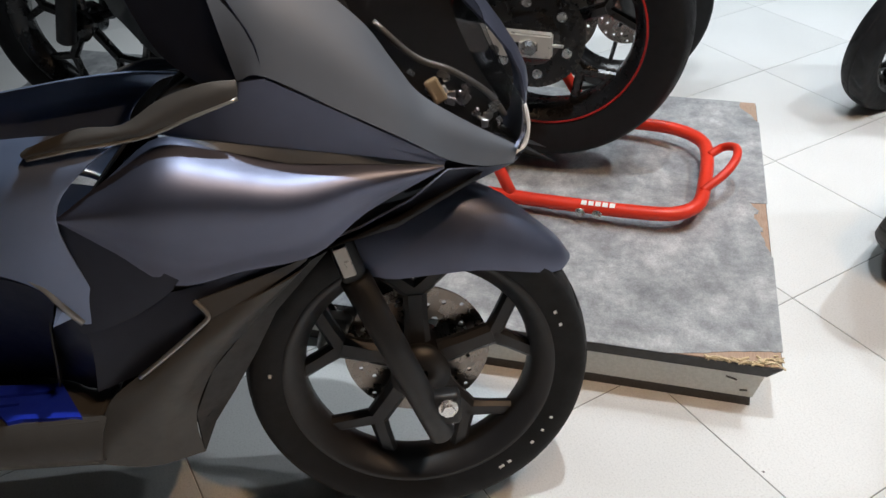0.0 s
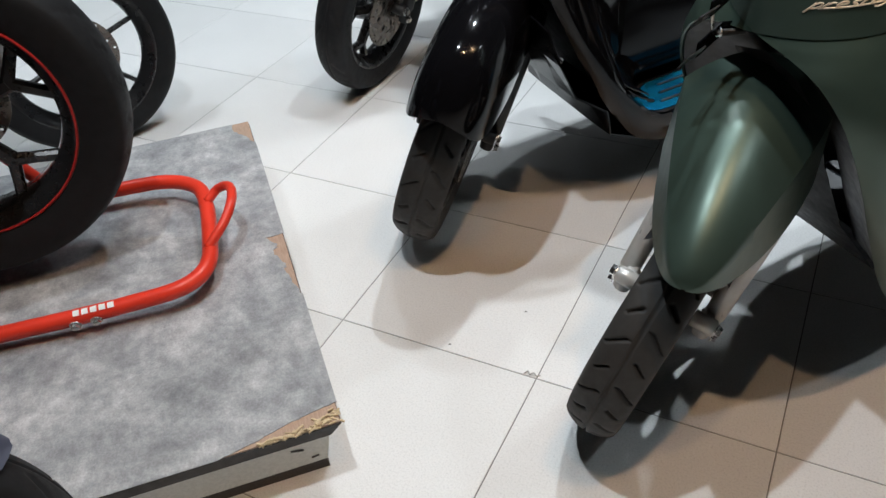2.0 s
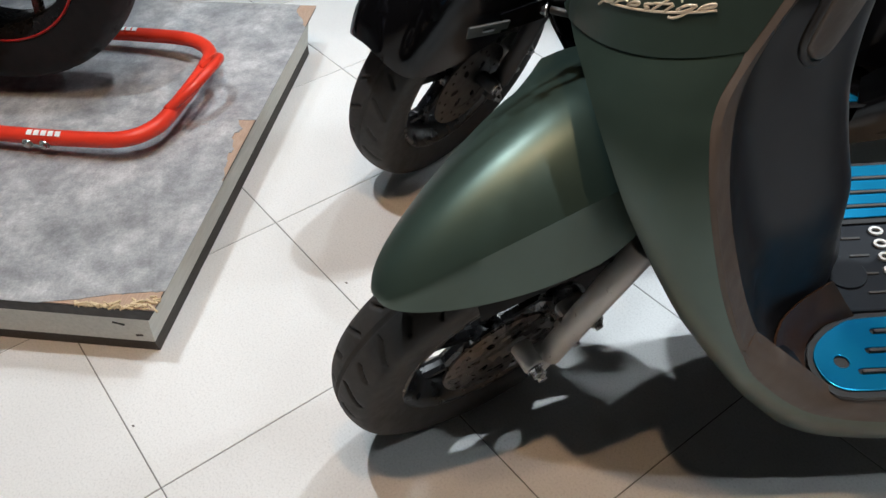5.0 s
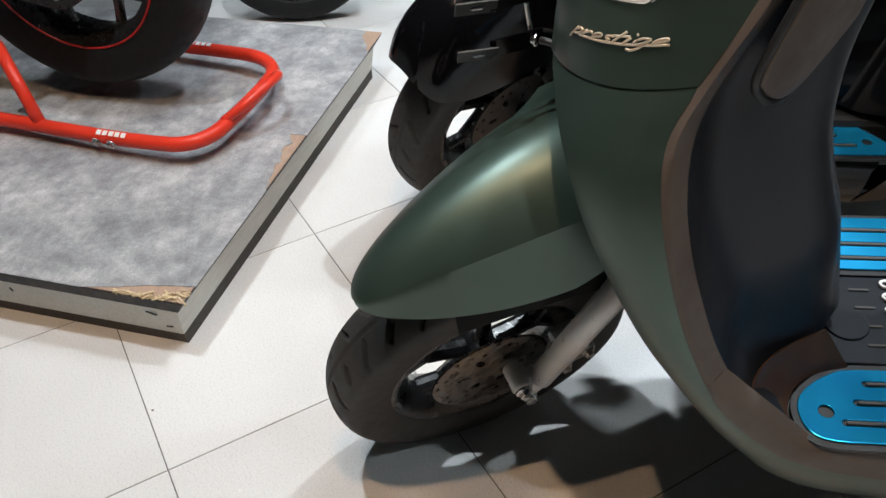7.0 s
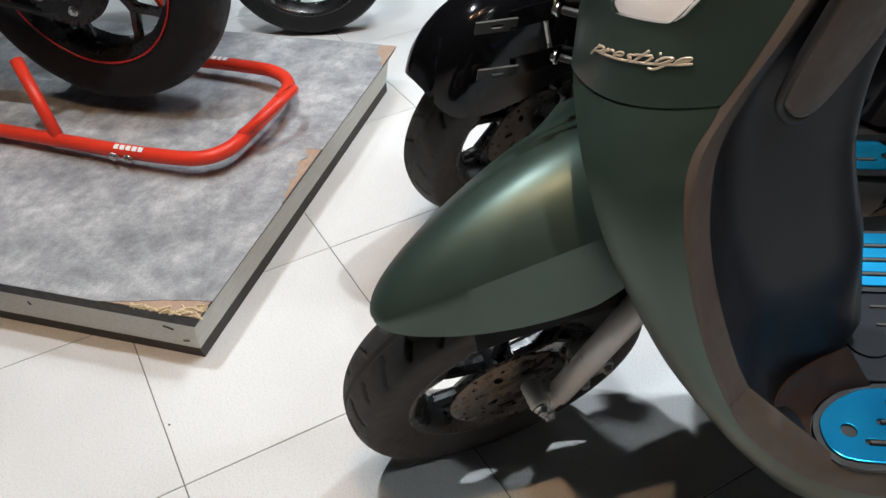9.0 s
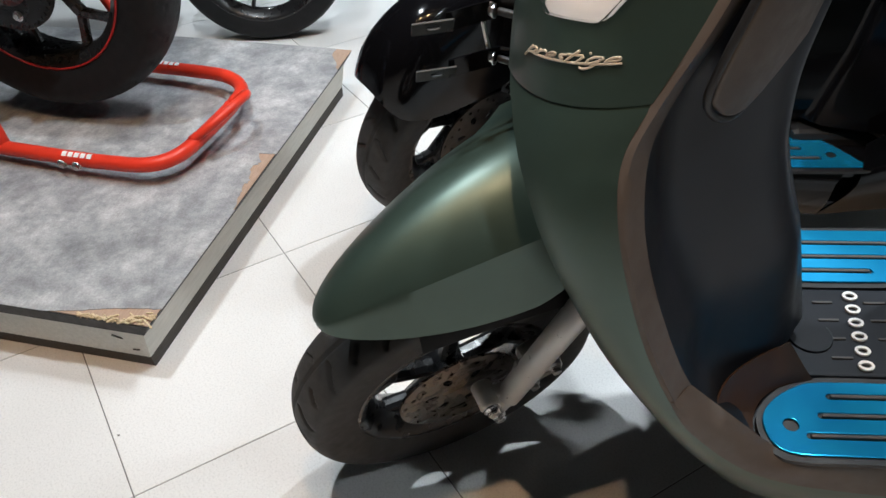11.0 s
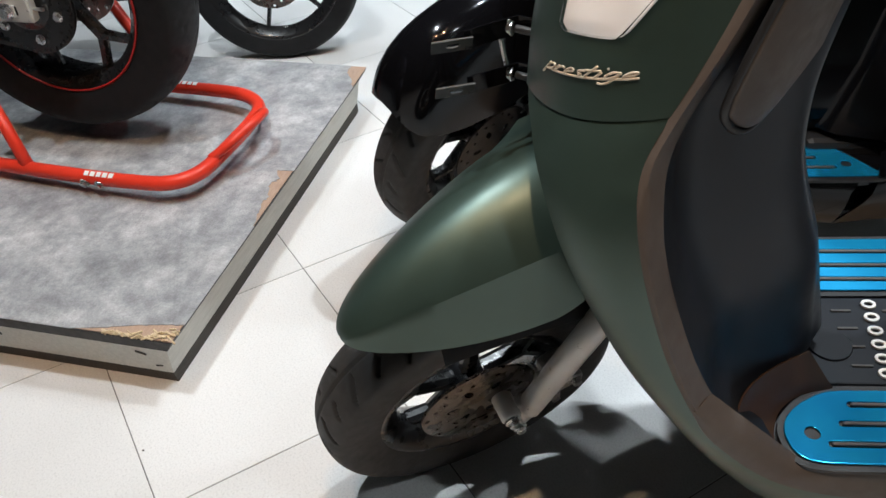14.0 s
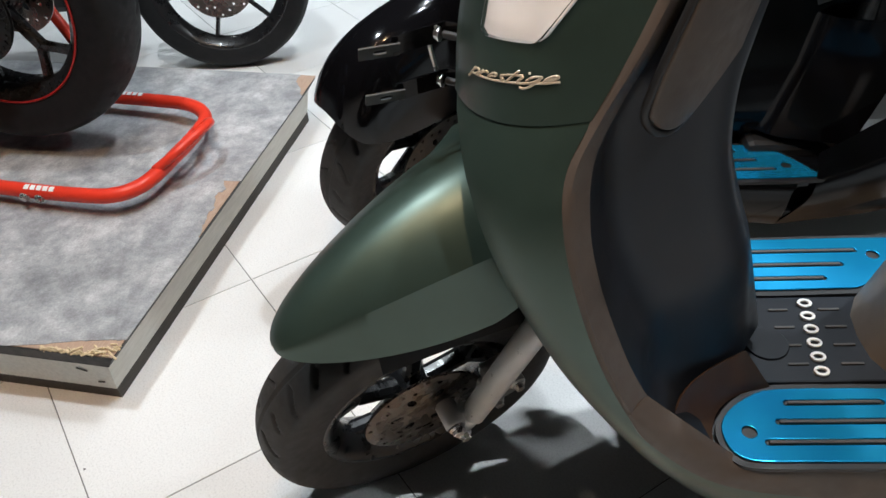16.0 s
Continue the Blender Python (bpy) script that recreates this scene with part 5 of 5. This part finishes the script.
        lens = f([[(0.165, 0.060, 0.669), (0.157, 0.061, 0.674), (0.087, 0.080, 0.724), (0.026, 0.090, 0.769), (-0.005, 0.094, 0.814), (-0.050, 0.098, 0.879), (-0.080, 0.098, 0.96)], [(0.178, 0.050, 0.695), (0.168, 0.056, 0.715), (0.122, 0.068, 0.760), (0.075, 0.076, 0.806), (0.045, 0.080, 0.850), (0.015, 0.082, 0.90), (-0.010, 0.082, 0.97)], [(0.176, 0.040, 0.722), (0.172, 0.046, 0.740), (0.150, 0.050, 0.778), (0.126, 0.053, 0.836), (0.114, 0.055, 0.872), (0.080, 0.058, 0.92), (0.050, 0.060, 0.98)]])
        hb = thing("headlamp")
        hb.parent = g
        tagged(hb, "smoked headlamp with chrome and amber inside")
        thick(part("housing", smooth_sheet([[(x - 0.040, y * 0.75, z + 0.012) for x, y, z in r] for r in lens], 4, 4), BLACKPLASTIC, hb, smooth=True), 0.003, 0)
        o = part("lamp_lens", smooth_sheet(lens, 4, 4), SMOKE, hb, smooth=True)
        thick(o, 0.003, 0)
        o.visible_shadow = False
        part("light_guide", tube(spline([(x - 0.006, (y - 0.012) * -s, z) for x, y, z in ((-0.02, 0.088, 0.865), (0.03, 0.083, 0.815), (0.08, 0.074, 0.790), (0.13, 0.062, 0.752), (0.155, 0.052, 0.715))], 5), 0.0045, 10), ALU, hb, "pale grey light guide", smooth=True)
        rnd = random.Random(4)
        for _ in range(20):
            v = rnd.uniform(0, 1)
            c = Vector((0.055 + 0.085 * v, -(0.066 - 0.014 * v + rnd.uniform(-0.006, 0.004)) * s, 0.770 - 0.065 * v + rnd.uniform(-0.012, 0.03)))
            part("reflector", box(rnd.uniform(0.006, 0.018), 0.006, rnd.uniform(0.004, 0.012), c, 0.001, 1, pose(0, 0, 0, 0, rnd.uniform(-50, 20))), CHROME, hb)
        part("turn_lamp", box(0.020, 0.012, 0.036, (0.050, -0.072 * s, 0.767), 0.004, 2, pose(0, 0, 0, 0, -25)), AMBER, hb)
        for k in range(7):
            q = k / 6
            part("lamp_chip", box(0.013, 0.006, 0.007, (-0.005 + 0.135 * q, -(0.080 - 0.028 * q) * s, 0.800 - 0.075 * q + 0.010 * math.sin(2.2 * k)), 0.0015, 1, pose(0, 0, 0, 0, 30 + 11 * k, 20)), CHROME if k % 3 else LENSWHITE, hb)
        part("lens_rim", tube(spline(f([[(0.160, 0.058, 0.664), (0.176, 0.050, 0.672), (0.182, 0.046, 0.70), (0.178, 0.040, 0.728)]])[0], 5), 0.0035, 8), LENSWHITE, hb, smooth=True)
        # dark lower side and the grey wing in front of the foot board
        dark = f([[(-0.138, 0.140, 0.581), (-0.218, 0.152, 0.566), (-0.297, 0.160, 0.552), (-0.390, 0.166, 0.538), (-0.45, 0.168, 0.515)], [(-0.150, 0.122, 0.560), (-0.225, 0.140, 0.535), (-0.297, 0.162, 0.510), (-0.38, 0.164, 0.480), (-0.45, 0.166, 0.465)], [(-0.20, 0.11, 0.48), (-0.27, 0.13, 0.46), (-0.34, 0.155, 0.44), (-0.40, 0.160, 0.420), (-0.46, 0.162, 0.400)]])
        thick(part("lower_side_panel", smooth_sheet(dark, 4, 4), NAVYDARK, g, smooth=True), 0.003, 0)
        insert = f([[(-0.146, 0.132, 0.566), (-0.222, 0.156, 0.550), (-0.299, 0.172, 0.535)], [(-0.148, 0.132, 0.560), (-0.225, 0.156, 0.523), (-0.289, 0.176, 0.506)]])
        thick(part("grey_insert", loft(insert), GREYPLASTIC, g, smooth=True), 0.004, 0)
        part("insert_edge", tube(spline(f([[(-0.299, 0.175, 0.537), (-0.284, 0.178, 0.514), (-0.300, 0.182, 0.498), (-0.348, 0.186, 0.462), (-0.39, 0.187, 0.432)]])[0], 5), 0.0035, 8), ALU, g, "thin grey edge line", smooth=True)
        wing = f([[(-0.289, 0.172, 0.505), (-0.348, 0.180, 0.461), (-0.428, 0.184, 0.407), (-0.455, 0.186, 0.365), (-0.484, 0.188, 0.300)], [(-0.215, 0.158, 0.528), (-0.320, 0.184, 0.452), (-0.385, 0.190, 0.395), (-0.425, 0.188, 0.345), (-0.465, 0.176, 0.279)], [(-0.165, 0.142, 0.545), (-0.290, 0.168, 0.450), (-0.345, 0.172, 0.390), (-0.385, 0.170, 0.330), (-0.410, 0.155, 0.252)], [(-0.142, 0.126, 0.558), (-0.255, 0.132, 0.452), (-0.307, 0.132, 0.395), (-0.344, 0.130, 0.320), (-0.347, 0.120, 0.240)]])
        thick(part("lower_wing", smooth_sheet(wing, 5, 5), GREYPLASTIC, g, "grey textured lower wing", True), 0.003, 0)
        under_wing = f([[(-0.142, 0.126, 0.558), (-0.255, 0.132, 0.452), (-0.307, 0.132, 0.395), (-0.344, 0.130, 0.320), (-0.347, 0.120, 0.240)], [(-0.120, 0.112, 0.562), (-0.205, 0.105, 0.470), (-0.245, 0.100, 0.400), (-0.29, 0.095, 0.330), (-0.33, 0.085, 0.27)]])
        thick(part("wing_inside", loft(under_wing), BLACKPLASTIC, g, smooth=True), 0.003, 0)
        # foot board with a blue mat
        part("foot_board", box(0.42, 0.16, 0.02, (-0.665, -0.112 * s, 0.362), 0.005), GREYPLASTIC, g)
        mat = [(-0.535, 0.098), (-0.481, 0.188), (-0.565, 0.178), (-0.585, 0.182), (-0.60, 0.164), (-0.80, 0.164), (-0.80, 0.085), (-0.65, 0.085)]
        holes = [slot(-0.64, -0.545, 0.118, 0.0035), slot(-0.66, -0.585, 0.142, 0.0035), slot(-0.76, -0.69, 0.13, 0.0035)]
        part("foot_mat", prism([(x, -y * s) for x, y in mat], 0.006, holes=[[(x, -y * s) for x, y in h] for h in holes]), BLUEMAT, g, "bright blue foot mat", at=pose(0, 0, 0.378))
        sill = f([[(-0.448, 0.185, 0.374), (-0.80, 0.186, 0.374)], [(-0.455, 0.202, 0.352), (-0.80, 0.203, 0.355)], [(-0.466, 0.196, 0.310), (-0.80, 0.198, 0.325)], [(-0.47, 0.16, 0.270), (-0.80, 0.16, 0.29)]])
        thick(part("sill", loft(sill), GREYPLASTIC, g, smooth=True), 0.003, 0)
        # knee shield and its grey cap
        shield = f([[(-0.333, 0.152, 0.766), (-0.400, 0.156, 0.772), (-0.47, 0.150, 0.772), (-0.56, 0.140, 0.765), (-0.70, 0.13, 0.75)], [(-0.385, 0.188, 0.742), (-0.430, 0.190, 0.735), (-0.480, 0.190, 0.728), (-0.57, 0.180, 0.715), (-0.70, 0.16, 0.70)], [(-0.438, 0.189, 0.678), (-0.462, 0.191, 0.680), (-0.500, 0.190, 0.675), (-0.58, 0.180, 0.665), (-0.70, 0.165, 0.65)], [(-0.425, 0.172, 0.560), (-0.465, 0.180, 0.578), (-0.500, 0.182, 0.596), (-0.57, 0.175, 0.615), (-0.70, 0.16, 0.60)], [(-0.425, 0.168, 0.520), (-0.452, 0.172, 0.520), (-0.485, 0.178, 0.583), (-0.545, 0.172, 0.608), (-0.70, 0.155, 0.59)]])
        thick(part("knee_shield", smooth_sheet(shield, 5, 5), SILVERBLUE, g, "pale blue-silver knee shield", True), 0.003, 0, 0.001)
        part("shield_edge", tube(spline(f([[(-0.60, 0.172, 0.622), (-0.529, 0.176, 0.612), (-0.487, 0.179, 0.585), (-0.467, 0.178, 0.550), (-0.449, 0.172, 0.519)]])[0], 6), 0.005, 8), ALU, g, "thin grey edge line", smooth=True)
        tun = f([[(-0.435, 0.168, 0.520), (-0.460, 0.170, 0.528), (-0.49, 0.172, 0.575), (-0.58, 0.160, 0.60), (-0.72, 0.15, 0.60)], [(-0.440, 0.158, 0.45), (-0.48, 0.145, 0.455), (-0.53, 0.118, 0.465), (-0.60, 0.100, 0.48), (-0.72, 0.10, 0.48)], [(-0.440, 0.138, 0.385), (-0.49, 0.115, 0.378), (-0.53, 0.085, 0.375), (-0.62, 0.055, 0.372), (-0.74, 0.05, 0.372)]])
        thick(part("tunnel_side", smooth_sheet(tun, 4, 4), NAVYDARK, g, smooth=True), 0.003, 0)
        cap = f([[(-0.455, 0.172, 0.764), (-0.388, 0.176, 0.785), (-0.338, 0.174, 0.785), (-0.290, 0.164, 0.810), (-0.237, 0.157, 0.823), (-0.199, 0.151, 0.823)], [(-0.460, 0.182, 0.760), (-0.393, 0.186, 0.775), (-0.325, 0.180, 0.779), (-0.272, 0.170, 0.800), (-0.220, 0.161, 0.813), (-0.198, 0.155, 0.813)], [(-0.454, 0.182, 0.755), (-0.398, 0.184, 0.764), (-0.318, 0.174, 0.769), (-0.258, 0.165, 0.786), (-0.215, 0.158, 0.797), (-0.200, 0.154, 0.802)]])
        thick(part("shield_cap", smooth_sheet(cap, 4, 4), GREYPLASTIC, g, "dark grey shield cap", True), 0.005, 0, 0.0015)
        part("cap_edge", tube(spline(f([[(-0.454, 0.184, 0.755), (-0.398, 0.186, 0.763), (-0.318, 0.176, 0.768), (-0.258, 0.167, 0.785), (-0.200, 0.156, 0.801)]])[0], 6), 0.0028, 8), ALU, g, "thin grey edge line", smooth=True)
    both(side)
    inner = [[(-0.20, 0, 0.86), (-0.21, 0.07, 0.85), (-0.24, 0.115, 0.82)], [(-0.30, 0, 0.80), (-0.31, 0.08, 0.79), (-0.34, 0.13, 0.76)], [(-0.46, 0, 0.62), (-0.47, 0.09, 0.61), (-0.48, 0.15, 0.58)], [(-0.52, 0, 0.45), (-0.52, 0.09, 0.43), (-0.52, 0.14, 0.40)]]
    thick(part("inner_shield", smooth_sheet(mirror(inner), 4, 4), BLACKPLASTIC, g, "", True), 0.003, 0)
    front = [[(0.178, 0, 0.66), (0.166, 0.05, 0.668), (0.158, 0.074, 0.677)], [(0.186, 0, 0.72), (0.180, 0.03, 0.72), (0.174, 0.048, 0.70)], [(0.175, 0, 0.80), (0.168, 0.02, 0.80), (0.160, 0.03, 0.80)], [(0.05, 0, 0.98), (0.03, 0.04, 0.98), (0.0, 0.07, 0.98)]]
    thick(part("front_beak", smooth_sheet(mirror(front), 4, 4), NAVY, g, smooth=True), 0.004, 0)
    under = [[(0.15, 0, 0.66), (0.10, 0.10, 0.645)], [(0.0, 0, 0.62), (-0.02, 0.14, 0.60)], [(-0.16, 0, 0.60), (-0.16, 0.14, 0.57)], [(-0.22, 0, 0.50), (-0.21, 0.10, 0.50)], [(-0.33, 0, 0.30), (-0.33, 0.11, 0.30)], [(-0.46, 0, 0.24), (-0.46, 0.14, 0.25)], [(-0.80, 0, 0.27), (-0.80, 0.15, 0.28)]]
    part("splash_guard", loft(mirror(under)), BLACKPLASTIC, g, smooth=True)
    part("steering_column", rod((-0.11, 0, 0.58), (-0.27, 0, 1.0), 0.03), BLACKPLASTIC, g)
    part("handlebar_cover", smooth_sheet(mirror([[(0.02, 0, 0.99), (-0.02, 0.07, 0.99), (-0.20, 0.11, 0.96)], [(-0.10, 0, 1.08), (-0.14, 0.10, 1.07), (-0.28, 0.14, 1.04)], [(-0.26, 0, 1.10), (-0.28, 0.10, 1.09), (-0.34, 0.13, 1.05)]]), 4, 4), NAVYDARK, g, smooth=True)
    both(lambda s: part("grip", rod((-0.28, 0.13 * s, 1.05), (-0.36, 0.33 * s, 1.03), 0.017), BLACKPLASTIC, g))
    rear = [[(-0.72, 0.14, 0.40), (-0.72, 0.15, 0.55), (-0.74, 0.13, 0.70)], [(-1.0, 0.16, 0.42), (-1.0, 0.17, 0.58), (-1.0, 0.13, 0.74)], [(-1.4, 0.10, 0.62), (-1.42, 0.11, 0.72), (-1.42, 0.09, 0.80)]]
    for s in (1, -1):
        thick(part("rear_side_panel", smooth_sheet([[(x, y * s, z) for x, y, z in r] for r in rear], 4, 4), NAVY, g, smooth=True), 0.004, 0)
    thick(part("seat", smooth_sheet([[(-0.70 - 0.18 * k, y, 0.72 + 0.025 * k - 0.04 * (y / 0.14) ** 2) for y in (-0.15, -0.1, 0, 0.1, 0.15)] for k in range(5)], 4, 3), BLACKPLASTIC, g, "black padded seat", True), 0.08, 1)
    wheel(g, pose(-1.28, 0, 0.27), 0.27, 0.12, 0.178, plain_tread, RIMSATIN, 5, True, n=90)
    part("engine_case", box(0.42, 0.22, 0.18, (-1.02, -0.02, 0.30), 0.04, 3), ALU, g)
    return g


navy_scooter()


# ---- litter on the floor ----
def litter():
    t = thing("twisted_tie", pose(0.437, 0.006, 0), "tiny twisted grey wire tie lying on the tiles", "wire tie")
    part("wire", tube(spline([(-0.014, -0.004, 0.002), (-0.008, 0.003, 0.004), (-0.002, -0.003, 0.003), (0.004, 0.003, 0.004), (0.012, -0.001, 0.002), (0.018, 0.004, 0.002)], 6), 0.0013, 8), ALU, t, smooth=True)
    rnd = random.Random(8)
    for x, y in ((0.46, -0.13), (0.36, 0.17), (0.25, 0.02), (0.55, -0.36), (0.31, -0.44)):
        c = thing("paint_flake", pose(x, y, 0, 0, 0, rnd.uniform(0, 180)), "tiny pale flake lying on the tiles", "flake", "flakes on the floor")
        part("flake", prism([(-0.003, -0.001), (0.0005, -0.002), (0.003, 0.0005), (0.0, 0.002)], 0.0008), WHITEPRINT if x > 0.4 else BASEWOOD, c, at=pose(0, 0, 0.0008))


litter()


# ---- tiled floor ----
def floor():
    x0, x1, y0, y1, S = -5.0, 3.6, -4.2, 5.2, 0.45
    f = tagged(part("floor", box(x1 - x0 + 0.24, y1 - y0 + 0.24, 0.1, ((x0 + x1) / 2, (y0 + y1) / 2, -0.0515)), GROUT), "floor of large off-white polished porcelain tiles", "floor", kind="structure")
    e = 0.0011
    h = S / 2 - e
    ring = lambda k, z: [(-k, -k, z), (k, -k, z), (k, k, z), (-k, k, z)]
    verts = ring(h, -0.004) + ring(h, -0.0007) + ring(h - 0.0009, 0)
    faces = [(0, 1, 5, 4), (1, 2, 6, 5), (2, 3, 7, 6), (3, 0, 4, 7), (4, 5, 9, 8), (5, 6, 10, 9), (6, 7, 11, 10), (7, 4, 8, 11), (8, 9, 10, 11)]
    me = bpy.data.meshes.new("tile")
    me.from_pydata(verts, [], faces)
    me.materials.append(TILE)
    far_v, far_f = [], []
    for i in range(-11, 8):
        for j in range(-9, 12):
            cx, cy = (i + 0.5) * S, (j + 0.5) * S
            if not (x0 < cx < x1 and y0 < cy < y1):
                continue
            if -8 <= i <= 4 and -5 <= j <= 9:
                t = new("tile", me)
                t.location = (cx, cy, 0)
                t.parent = f
            else:
                n = len(far_v)
                far_v += [(v[0] + cx, v[1] + cy, v[2]) for v in verts]
                far_f += [tuple(k + n for k in q) for q in faces]
    tagged(raw("tile_field", far_v, far_f, TILE, f, smooth=False), "rest of the tiles", kind="stuff")


floor()
